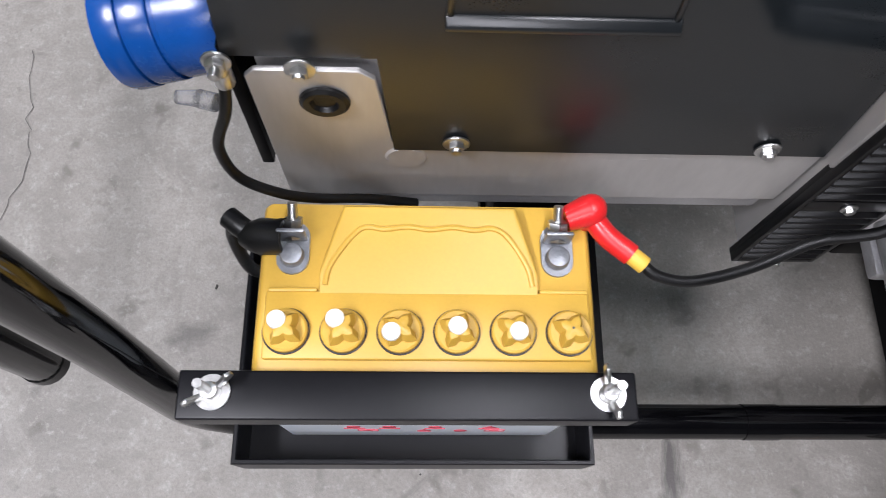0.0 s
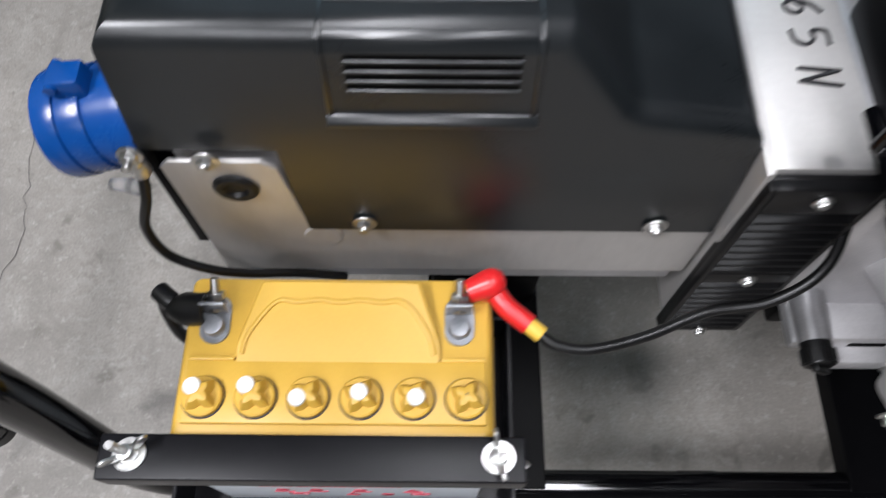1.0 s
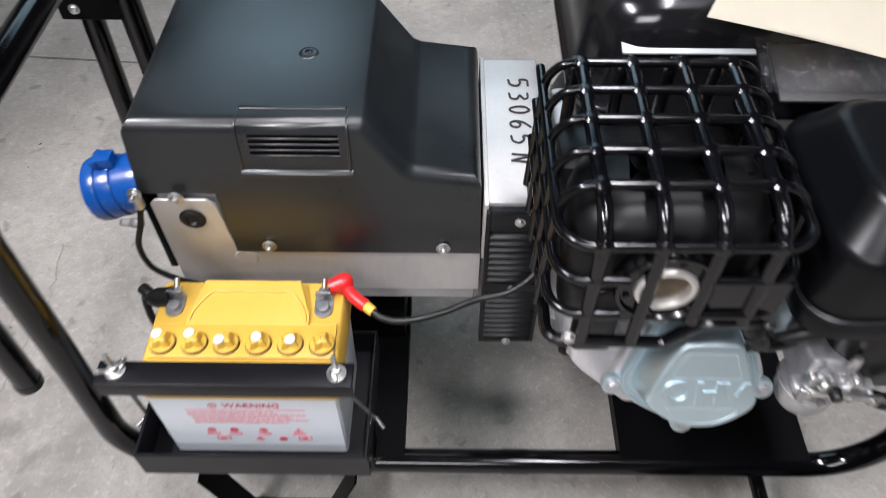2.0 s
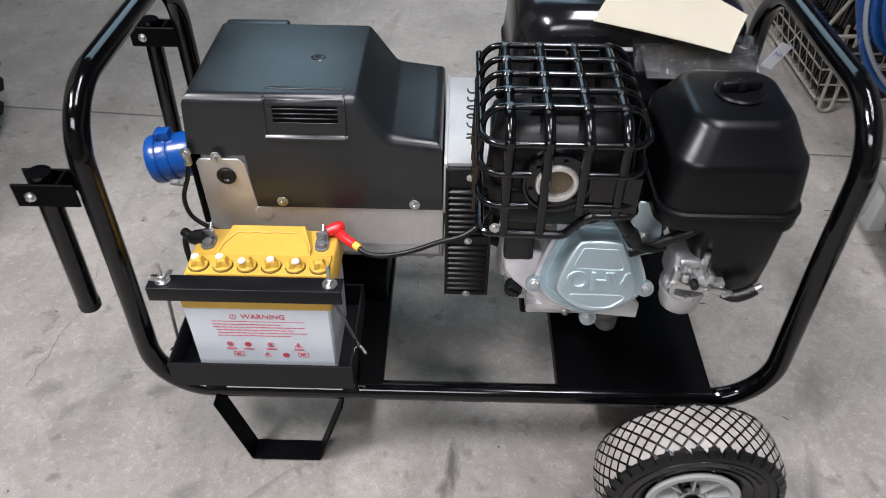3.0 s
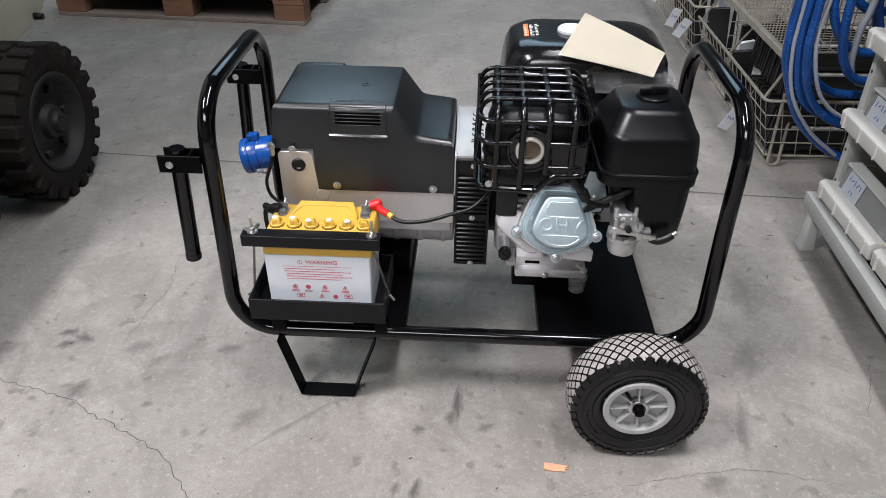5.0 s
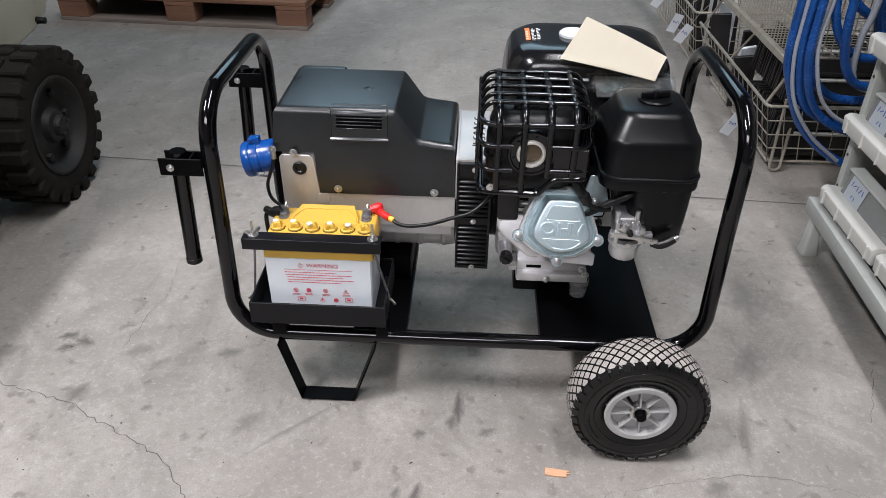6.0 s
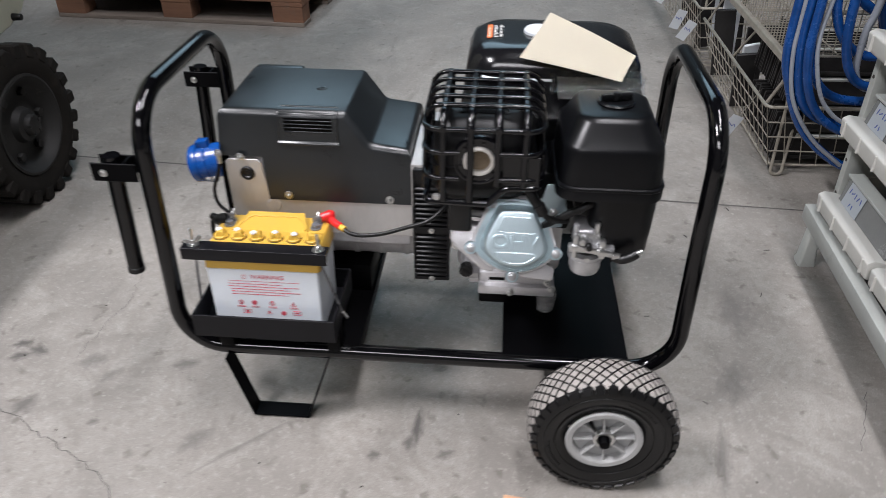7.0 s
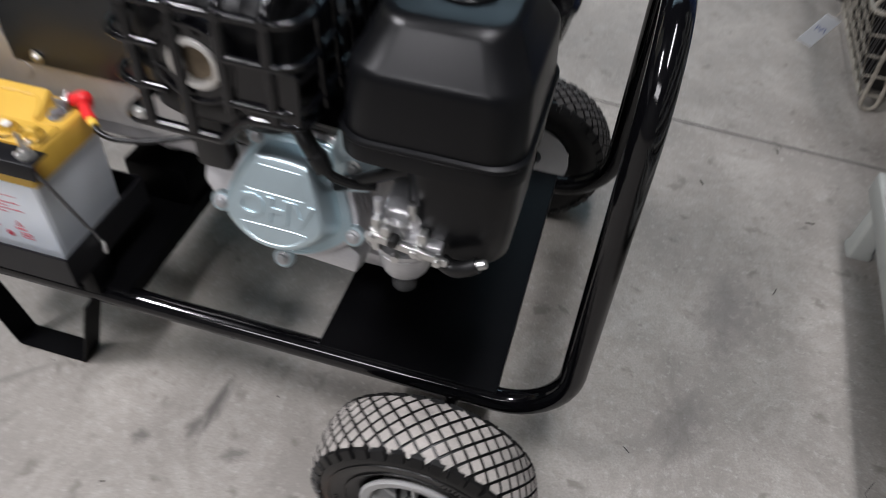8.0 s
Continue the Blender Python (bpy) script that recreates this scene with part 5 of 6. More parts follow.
part("spark_screen", lathe([(0.0, -0.002), (0.012, -0.0026), (0.0192, -0.004)], ex, (0, -1, 0), 28), mesh_bronze, flange, "bronze spark arrester screen")
wires = [tube([ex + V((-w, 0.0012, o)), ex + V((w, 0.0012, o))], 0.00035, 4) for o in [(-0.0165 + 0.003 * i) for i in range(12)] for w in [math.sqrt(max(0.0, 0.0185 ** 2 - o * o))]]
wires += [tube([ex + V((o, 0.0010, -w)), ex + V((o, 0.0010, w))], 0.00035, 4) for o in [(-0.0165 + 0.003 * i) for i in range(12)] for w in [math.sqrt(max(0.0, 0.0185 ** 2 - o * o))]]
tagged(part("screen_wires", join(*wires), mesh_bronze, flange, "woven wires of the screen"), kind="stuff")
part("guard_strap", box(0.480, 0.520, -0.004, 0.020, 0.492, 0.577, 0.005), rubber, eng, "black guard support strap")
part("guard_lug", box(0.572, 0.597, -0.020, -0.014, 0.578, 0.600, 0.003), rocker_paint, eng, "pale blue guard bracket")
part("guard_bolt", hexbolt((0.462, MY0 - 0.001, 0.587), (0, -1, 0), 0.005, 0.004, 0.007), zinc, eng)

# air cleaner
AX, AY = 0.7475, 0.052


def squircle(w, d, z, r=0.03):
    return [V((x, y, z)) for x, y in rrect(AX, AY, w, d, r, 6)]


ac = part("air_cleaner", loft([squircle(0.170, 0.196, 0.588, 0.034), squircle(0.1765, 0.203, 0.590, 0.034), squircle(0.1775, 0.204, 0.610, 0.034), squircle(0.175, 0.2015, 0.6125, 0.034), squircle(0.171, 0.197, 0.614, 0.034), squircle(0.169, 0.195, 0.640, 0.034), squircle(0.164, 0.189, 0.671, 0.034), squircle(0.1615, 0.186, 0.677, 0.034), squircle(0.157, 0.180, 0.6815, 0.034), squircle(0.151, 0.172, 0.685, 0.034), squircle(0.126, 0.138, 0.7125, 0.032), squircle(0.121, 0.131, 0.7165, 0.031), squircle(0.114, 0.122, 0.7195, 0.030), squircle(0.104, 0.110, 0.7210, 0.028)]), engine_plastic, eng, "black satin plastic air cleaner cover", smooth=50)
part("rim_bead", loft([[V((x, y, z)) for x, y in rrect(AX, AY, w, d, 0.035, 6)] for z, w, d in ((0.6085, 0.178, 0.2045), (0.6105, 0.180, 0.2065), (0.6135, 0.179, 0.2055), (0.615, 0.172, 0.198))], caps=False), engine_plastic, ac)
knob = part("cover_knob", join(lathe([(0.0295, 0.7205), (0.031, 0.7235), (0.0285, 0.7258), (0.022, 0.7262), (0.020, 0.7245), (0.012, 0.7245), (0.0, 0.7245)], (0.752, 0.055, 0), (0, 0, 1), 28), turned(box(-0.027, 0.027, -0.004, 0.004, 0.7245, 0.738, 0.0035, 3), Matrix.Translation((0.752, 0.055, 0)) @ pose(0, 0, 0, 0, 0, 12)), rod((0.752, 0.055, 0.7255), (0.752, 0.055, 0.7395), 0.0075, 0.0065, 16, 0.0015)), engine_plastic, ac, "black wing knob")
part("air_box", loft([[V((x, y, z)) for x, y in rrect(0.776, 0.045, w, d, 0.03, 5)] for z, w, d in ((0.466, 0.084, 0.13), (0.470, 0.096, 0.146), (0.480, 0.104, 0.156), (0.52, 0.108, 0.162), (0.588, 0.112, 0.168))]), engine_plastic, ac, "black lower air box")
part("back_duct", box(0.665, 0.83, 0.12, 0.17, 0.50, 0.60, 0.015, 3), engine_plastic, eng)

# fuel tank
TX, TY = 0.660, 0.340


def tank_ring(w, d, z, r):
    return [V((x, y, z)) for x, y in rrect(TX, TY, w, d, r, 7)]


TANK = ((0.27, 0.20, 0.535, 0.04), (0.31, 0.24, 0.55, 0.05), (0.330, 0.258, 0.575, 0.055), (0.346, 0.266, 0.613, 0.055), (0.352, 0.270, 0.615, 0.055), (0.352, 0.270, 0.622, 0.055), (0.346, 0.264, 0.624, 0.055), (0.340, 0.256, 0.672, 0.058), (0.330, 0.244, 0.708, 0.060), (0.312, 0.226, 0.729, 0.060), (0.280, 0.196, 0.7395, 0.058), (0.23, 0.15, 0.7425, 0.05), (0.16, 0.09, 0.743, 0.04))
tank = part("fuel_tank", loft([tank_ring(w, d, z, r) for w, d, z, r in TANK]), tank_paint, eng, "glossy black fuel tank", smooth=60)
part("tank_cap", join(lathe([(0.0, 0.752), (0.026, 0.752), (0.030, 0.748), (0.031, 0.738), (0.029, 0.728)], (0.632, 0.345, 0), (0, 0, 1), 32)), label_paper, tank, "white round filler cap")
lab = plane_m((0.5405, 0.345, 0.7426), (1, 0, 0.12), (0, 1, 0.0))
part("tank_label", turned(join(box(-0.010, 0.0, -0.040, 0.040, 0.0, 0.0012, 0.0003, 1)), lab), orange_ink, tank, "orange warning label")
part("label_print", turned(join(*[box(0.003 + 0.011 * j, 0.003 + 0.011 * j + random.Random(i + 9 * j).uniform(0.003, 0.009), -0.038 + 0.0095 * i, -0.0345 + 0.0095 * i, 0.0, 0.001) for i in range(8) for j in range(2)], *[box(-0.0085, -0.004, -0.034 + 0.012 * i, -0.030 + 0.012 * i, 0.001, 0.0016) for i in range(5)]), lab), pale_ink, tank, "white unreadable print")
# fan housing with recoil starter behind
part("fan_housing", join(lathe([(0.0, 0.07), (0.10, 0.07), (0.125, 0.055), (0.135, 0.0)], (0.62, 0.40, 0.42), (0, 1, 0), 40), box(0.53, 0.71, 0.30, 0.41, 0.30, 0.55, 0.02, 3)), engine_plastic, eng, "black fan and starter housing")
part("shroud", prism([(0.50, 0.47), (0.50, 0.56), (0.69, 0.575), (0.71, 0.50), (0.70, 0.45)], 0.08, 0.32, "xz", 0.01, 2), engine_plastic, eng, "black cooling shroud")

# papers on the tank
card = thing("document_card", (0.70, 0.22, 0.74), "cream folded paper card lying on the fuel tank", "paper card", m=LEAN)
corner = [V((0.592, 0.202, 0.741)), V((0.775, 0.178, 0.709)), V((0.804, 0.226, 0.741)), V((0.648, 0.286, 0.799))]
for k, (lift, slip) in enumerate(((0.0, 0.0), (0.0035, 0.002))):
    bm = bmesh.new()
    grid = [[None] * 9 for _ in range(9)]
    for i in range(9):
        for j in range(9):
            u, w = i / 8, j / 8
            p = corner[0].lerp(corner[1], u).lerp(corner[3].lerp(corner[2], u), w)
            p.z += lift * (0.4 + 0.6 * math.sin(u * 3.1)) + 0.002 * math.sin(u * 2.6) - slip
            p.x += slip * (1 - 2 * w) * k
            grid[i][j] = bm.verts.new(p)
    for i in range(8):
        for j in range(8):
            bm.faces.new((grid[i][j], grid[i + 1][j], grid[i + 1][j + 1], grid[i][j + 1]))
    bmesh.ops.solidify(bm, geom=bm.faces, thickness=0.0005)
    part("card_leaf", bm, paper_card, card)
bag = thing("document_bag", (0.70, 0.17, 0.66), "crumpled clear plastic bag with papers under the card", "plastic bag", m=LEAN)
rng = random.Random(3)
bm = bmesh.new()
nx, ny = 26, 12
grid = []
for i in range(nx):
    row = []
    for j in range(ny):
        u, w = i / (nx - 1), j / (ny - 1)
        p = V((0.650 + 0.170 * u, 0.158 + 0.065 * w, 0.690 + 0.022 * w))
        p.z += 0.007 * noise.noise(V((u * 9, w * 5, 1.3))) + 0.003 * noise.noise(V((u * 26, w * 12, 4)))
        row.append(bm.verts.new(p))
    grid.append(row)
for i in range(nx - 1):
    for j in range(ny - 1):
        bm.faces.new((grid[i][j], grid[i + 1][j], grid[i + 1][j + 1], grid[i][j + 1]))
bmesh.ops.solidify(bm, geom=bm.faces, thickness=0.0006)
part("bag_film", bm, bag_film, bag, "clear crumpled film", smooth=20)
part("folded_paper", turned(box(-0.075, 0.075, -0.035, 0.035, -0.004, 0.0, 0.001), Matrix.Translation((0.74, 0.185, 0.694)) @ pose(0, 0, 0, 14, 0, 0)), stack_dark, bag, "dark folded leaflet")
part("white_leaflet", turned(box(-0.055, 0.075, -0.016, 0.016, -0.003, 0.0, 0.001), Matrix.Translation((0.580, 0.226, 0.699)) @ pose(0, 0, 0, 14, 0, 0)), label_paper, bag, "white folded leaflet")
part("bag_seal", turned(box(-0.012, 0.012, -0.030, 0.030, -0.002, 0.002, 0.001), Matrix.Translation((0.812, 0.196, 0.694)) @ pose(0, 0, 0, 16, 10, -8)), bag_film, bag, "crumpled end of the bag")
# ---- things round the generator ----
def splinter(bm, x, y, l, w, a, h=0.003):
    return turned(prism([(-l / 2, -w / 2), (-l * 0.1, -w * 0.6), (l * 0.35, -w * 0.5), (l * 0.32, -w * 0.1), (l / 2, 0.0), (l * 0.33, w * 0.12), (l * 0.48, w * 0.42), (-l * 0.1, w * 0.5), (-l / 2, w * 0.5)], 0.0005, h, "xy"), Matrix.Translation((x, y, 0)) @ pose(0, 0, 0, 0, 0, a))


solid("wood_splinter", splinter(None, 0.624, -0.194, 0.052, 0.017, -6, 0.004), chip_wood, "pale torn wood splinter on the concrete", "wood splinter")
for k, pts in enumerate(([(-0.9, 0.03), (-0.668, 0.008), (-0.461, -0.054), (-0.371, -0.109), (-0.259, -0.168), (-0.194, -0.203), (-0.154, -0.254), (-0.10, -0.32), (-0.02, -0.42)], [(0.62, -0.27), (0.748, -0.237), (0.867, -0.203), (1.022, -0.178), (1.098, -0.189), (1.201, -0.214), (1.36, -0.26)], [(1.402, 0.150), (1.385, 0.105), (1.360, 0.05), (1.330, -0.02)], [(-0.425, 0.14), (-0.423, 0.172), (-0.416, 0.287), (-0.400, 0.34), (-0.395, 0.375), (-0.414, 0.495), (-0.42, 0.54)])):
    solid("floor_crack", ribbon(jagged(pts, 0.014, 0.006, k), (0.0019, 0.0007, 0.0010, 0.0008)[k]), saw_cut, "thin jagged crack in the concrete", "floor crack", "structure")
rng = random.Random(21)
bits = []
for i in range(46):
    x, y = rng.uniform(-0.7, 1.35), rng.uniform(-0.35, 1.1)
    l = rng.uniform(0.004, 0.022) if x > 0.95 else rng.uniform(0.002, 0.007)
    bits.append(splinter(None, x, y, l, rng.uniform(0.0012, 0.0028), rng.uniform(0, 180), rng.uniform(0.001, 0.002)))
solid("floor_debris", join(*bits), debris_hole_dark, "scattered dark crumbs and shavings on the concrete", "debris", "stuff")

# ---- industrial truck ----
truck = thing("industrial_truck", (-1.2, 0.6, 0.0), "grey-green industrial truck with a lugged solid tyre, parked", "truck")
HX, HY, HZ = -0.875, 0.905, 0.247
K, W = 0.942, 0.82
# Body above the view is raised to shade the floor behind the truck.
body = [(-1.1, 0.34), (0.95, 0.345), (1.0, 0.395), (1.13, 0.437), (1.23, 0.45), (1.32, 0.48), (1.375, 0.54), (1.40, 1.10), (1.35, 1.42), (1.2, 2.3), (0.35, 2.3), (0.2, 1.0), (-1.0, 0.9), (-1.1, 0.8)]
part("body_panel", prism(body, -2.6, -1.075, "yz", 0.008, 3), truck_paint, truck, "grey-green painted steel body, its unseen top raised to shade the floor")
# Block out of view, added only to darken the floor near the tyre.
part("shade_block", box(-2.4, -0.905, -0.95, 0.40, 0.09, 0.60, 0.02), truck_dark, truck, "unseen dark block added to shade the floor beside the truck")
part("chassis", box(-2.55, -0.965, -1.0, 0.615, 0.06, 0.345, 0.02), truck_dark, truck, "dark chassis")
part("chassis_rear", box(-2.55, -1.10, 0.68, 0.98, 0.22, 0.47, 0.02), truck_dark, truck)
part("panel_bolt", rod((-1.077, 1.255, 0.475), (-1.045, 1.255, 0.475), 0.013, 0.011, 12, 0.002), rubber, truck)
cw = V((HX - 0.085, HY, HZ))
tyre = part("wheel", lathe([(r * K, h * W) for r, h in ((0.165, 0.085), (0.195, 0.098), (0.225, 0.098), (0.243, 0.086), (0.247, 0.05), (0.247, -0.05), (0.243, -0.086), (0.225, -0.098), (0.195, -0.098), (0.165, -0.085))], cw, (1, 0, 0), 56, close=True), dusty_rubber, truck, "dusty black solid tyre with deep lugs")
for k in range(22):
    a = 2 * math.pi * k / 22
    for s in (-1, 1):
        aa = a + (0.5 * 2 * math.pi / 22 if s < 0 else 0)
        lug = box(0.214 * K, 0.2622 * K, -0.0205, 0.0205, 0.005 if s > 0 else -0.101 * W, 0.101 * W if s > 0 else -0.005, 0.006, 1)
        bmesh.ops.transform(lug, matrix=Matrix.Translation(cw) @ V((1, 0, 0)).to_track_quat("Z", "Y").to_matrix().to_4x4() @ pose(0, 0, 0, 0, 0, math.degrees(aa)), verts=lug.verts)
        part("lug", lug, dusty_rubber, tyre)
part("rim", lathe([(r * K, h * W) for r, h in ((0.168, 0.080), (0.166, 0.092), (0.158, 0.094), (0.150, 0.086), (0.140, 0.055), (0.125, 0.040), (0.095, 0.036), (0.060, 0.050), (0.052, 0.075), (0.040, 0.082), (0.0, 0.082))], cw, (1, 0, 0), 40), dusty_hub, tyre, "dusty dark steel rim")
for k in range(6):
    a = k * math.pi / 3
    p = cw + V((0.028, 0.102 * math.cos(a), 0.102 * math.sin(a)))
    part("wheel_nut", rod(p, p + V((0.018, 0, 0)), 0.014, seg=6, b=0.002), dusty_hub, tyre)
part("hub_cap", join(rod(cw + V((0.064, 0, 0)), cw + V((0.084, 0, 0)), 0.036, 0.030, 20, 0.003), *[rod(cw + V((0.069, 0.026 * math.cos(a), 0.026 * math.sin(a))), cw + V((0.088, 0.026 * math.cos(a), 0.026 * math.sin(a))), 0.007, seg=6) for a in (0.3, 1.6, 2.9, 4.2, 5.4)]), dusty_hub, tyre, "dusty hub cap")

part("axle_hub", rod((-1.10, HY, HZ), cw + V((-0.05, 0, 0)), 0.08, seg=24, b=0.005), truck_dark, truck)

# ---- pallet ----
pallet = thing("wooden_pallet", (-1.18, 3.2, 0.0), "weathered wooden transport pallet on the concrete", "pallet")
PX0, PX1, PY0 = -1.89, -0.475, 2.76
PM = Matrix.Translation((-1.18, 2.8, 0)) @ pose(0, 0, 0, 0, 0, -5) @ Matrix.Translation((1.18, -2.8, 0))
for y in (PY0, PY0 + 0.43, PY0 + 0.87):
    part("bottom_board", turned(box(PX0, PX1, y, y + 0.115, 0.0, 0.022, 0.003, 1), PM), dirty_wood, pallet, "dirty grey bottom board")
    for x in (PX0, (PX0 + PX1) / 2 - 0.085, PX1 - 0.17):
        part("block", turned(box(x + 0.002, x + 0.168, y + 0.002, y + 0.113, 0.022, 0.105, 0.003, 1), PM), pallet_wood, pallet)
for x in (PX0, (PX0 + PX1) / 2 - 0.085, PX1 - 0.17):
    part("cross_board", turned(box(x, x + 0.17, PY0, PY0 + 0.985, 0.105, 0.127, 0.003, 1), PM), pallet_wood, pallet)
for k in range(7):
    y = PY0 + k * 0.146
    part("deck_board", turned(box(PX0, PX1, y, y + 0.141, 0.127, 0.149, 0.003, 1), PM), pallet_wood, pallet)

# ---- storage rack with tilting bins ----
rack = thing("bin_rack", (1.6, 0.2, 0.0), "pale grey steel rack holding rows of clear-fronted parts bins", "storage rack")
SX, SY = 1.435, 0.655
part("base_beam", prism([(SX - 0.041, SY + 0.03), (SX - 0.006, SY + 0.03), (SX - 0.078, -1.6), (SX - 0.113, -1.6)], 0.136, 0.180, "xy", 0.003, 2), beam_paint, rack, "grey-green base beam")
part("base_deck", box(SX + 0.045, SX + 0.36, -1.6, SY + 0.005, 0.136, 0.165, 0.003), beam_paint, rack)
# Added dark panel fills the gap between base beam and bins.
part("gap_panel", box(SX - 0.008, SX + 0.040, -1.6, SY - 0.02, 0.140, 0.178, 0.001), stack_dark, rack, "dark panel filling the gap under the bins")
for y in (SY + 0.012, -0.62, -1.55):
    part("foot", loft([[V((x, yy, z)) for x, yy in rrect(SX - 0.004, y, w, w, 0.008)] for z, w in ((0.0, 0.046), (0.008, 0.048), (0.016, 0.042), (0.138, 0.030))]), shelf_paint, rack, "tapered pale foot")
    part("foot", loft([[V((x, yy, z)) for x, yy in rrect(SX + 0.33, y, w, w, 0.008)] for z, w in ((0.0, 0.062), (0.008, 0.066), (0.016, 0.060), (0.138, 0.038))]), shelf_paint, rack)
for y in (SY - 0.012, 0.32, -0.03, -0.38):
    part("upright", join(box(SX + 0.012, SX + 0.05, y - 0.004, y + 0.022, 0.165, 1.35, 0.002), box(SX + 0.05, SX + 0.35, y - 0.002, y + 0.003, 0.165, 1.35)), shelf_paint, rack, "pale grey slotted upright")
    # Upright is not pierced; dark discs put the holes' shade in as colour.
    for z in (0.235, 0.33, 0.41, 0.55, 0.63, 0.77):
        part("slot_hole_shade", rod((SX + 0.0112, y + 0.009, z), (SX + 0.014, y + 0.009, z), 0.005, seg=12), debris_hole_dark, rack)
proto = None
for col in range(4):
    for row in range(5):
        y1, z0 = SY - 0.012 - 0.345 * col, 0.128 + 0.213 * row
        y0 = y1 - 0.322
        m = Matrix.Translation((0, y1 - (SY - 0.012), z0 - 0.128))
        if proto is None:
            b = thing("parts_bin", (SX, SY - 0.17, 0.128), "off-white plastic tilting parts bin with clear front and paper label", "parts bin", "bins in the rack")
            ya, yb = SY - 0.012 - 0.322, SY - 0.012
            part("bin_body", join(box(SX + 0.03, SX + 0.30, ya + 0.004, yb - 0.026, 0.225, 0.235, 0.002), box(SX + 0.03, SX + 0.30, ya + 0.004, ya + 0.010, 0.225, 0.33, 0.002), box(SX + 0.03, SX + 0.30, yb - 0.032, yb - 0.026, 0.225, 0.33, 0.002), box(SX + 0.294, SX + 0.30, ya + 0.004, yb - 0.026, 0.225, 0.33, 0.002)), bin_plastic, b)
            part("front_rim", prism([(SX - 0.030, 0.222), (SX - 0.034, 0.262), (SX - 0.020, 0.270), (SX + 0.03, 0.262), (SX + 0.03, 0.235), (SX - 0.02, 0.216)], ya, yb + 0.004, "xz", 0.004, 2), bin_plastic, b, "thick off-white front rim")
            for k in range(4):
                yy = ya + 0.02 + k * (yb - ya - 0.03) / 3.2
                part("rim_rib", box(SX - 0.0375, SX - 0.026, yy, yy + 0.004, 0.224, 0.262, 0.001, 1), bin_plastic, b)
            part("clear_front", prism([(SX + 0.004, 0.262), (SX + 0.020, 0.330), (SX + 0.024, 0.330), (SX + 0.008, 0.262)], ya + 0.010, yb - 0.03, "xz"), bin_window, b, "cloudy clear front")
            part("front_edge", prism([(SX + 0.012, 0.330), (SX + 0.012, 0.337), (SX + 0.05, 0.337), (SX + 0.05, 0.330)], ya + 0.004, yb - 0.026, "xz", 0.001, 1), shelf_paint, b)
            lm = plane_m((SX + 0.0105, yb - 0.095, 0.296), (0, -1, 0), (0.23, 0, 0.97))
            part("paper_label", turned(box(-0.044, 0.044, -0.030, 0.030, 0.0005, 0.0015), lm), bin_card, b, "white paper label with blue handwriting")
            part("label_strokes", turned(join(*[turned(box(-0.007, 0.007, -0.0014, 0.0014, 0.0015, 0.0022), Matrix.Translation((-0.03 + 0.015 * k, 0.012, 0)) @ pose(0, 0, 0, 0, 0, (80, 30, 95, 60, 110)[k])) for k in range(5)], *[turned(box(-0.005, 0.005, -0.0014, 0.0014, 0.0015, 0.0022), Matrix.Translation((-0.006 + 0.014 * k, -0.016, 0)) @ pose(0, 0, 0, 0, 0, (70, 110)[k])) for k in range(2)]), lm), blue_ink, b, "unreadable blue handwriting")
            b.matrix_world = Matrix.Translation((0, 0, -0.028)) @ b.matrix_world
            proto, pm = b, b.matrix_world.copy()
        else:
            copy_thing(proto, m @ pm)


# ---- wire baskets ----
def wire_basket(x0, x1, y0, y1, z0, z1, label, step=0.030, flare=0.03):
    """A basket of welded wire: floor, four sides, thick rim and diagonal braces."""
    bk = thing("wire_basket", ((x0 + x1) / 2, (y0 + y1) / 2, z0), label, "wire basket", "wire baskets")
    rim = [(x0 - flare, y0 - flare, z1), (x1, y0 - flare, z1), (x1, y1, z1), (x0 - flare, y1, z1)]
    part("rim", tube(fillet([rim[3], rim[0], rim[1], rim[2]], 0.02, 3), 0.0055, 8), basket_wire, bk, "thick wire rim")
    part("foot_rail", tube(fillet([(x0, y1, z0), (x0, y0, z0), (x1, y0, z0), (x1, y1, z0)], 0.02, 3), 0.0045, 8), basket_wire, bk)
    sides, floor_w = [], []
    n = int((x1 - x0) / step)
    for i in range(n + 1):
        x = x0 + (x1 - x0) * i / n
        sides.append(tube([(x - flare * (1 - i / n), y0 - flare, z1), (x, y0, z0)], 0.0018, 5))
        if i % 6 == 0:
            floor_w.append(tube([(x, y0, z0 - 0.003), (x, y1, z0 - 0.003)], 0.0024, 5))
    n = int((y1 - y0) / step)
    for i in range(n + 1):
        y = y0 + (y1 - y0) * i / n
        sides.append(tube([(x0 - flare, y - flare * (1 - i / n), z1), (x0, y, z0)], 0.0018, 5))
        floor_w.append(tube([(x0, y, z0), (x1, y, z0)], 0.0016, 5))
    for k in range(1, 4):
        t = k / 4
        z = z0 + (z1 - z0) * t
        sides.append(tube([(x0 - flare * t, y1, z), (x0 - flare * t, y0 - flare * t, z), (x1, y0 - flare * t, z)], 0.0026, 6))
    tagged(part("side_mesh", join(*sides), basket_wire, bk, "welded side wires"), kind="stuff")
    tagged(part("floor_mesh", join(*floor_w), basket_wire, bk, "welded floor wires"), kind="stuff")
    return bk


low = wire_basket(1.47, 2.25, 1.20, 2.05, 0.035, 0.27, "worn wire basket on the floor filled with dark trays", 0.050, 0.075)
part("skid_loop", tube(fillet([(1.478, 1.19, 0.27), (1.478, 1.185, 0.006), (1.515, 1.185, 0.006), (1.515, 1.19, 0.27)], 0.017, 5), 0.0055, 8), basket_wire, low, "bent wire skid")
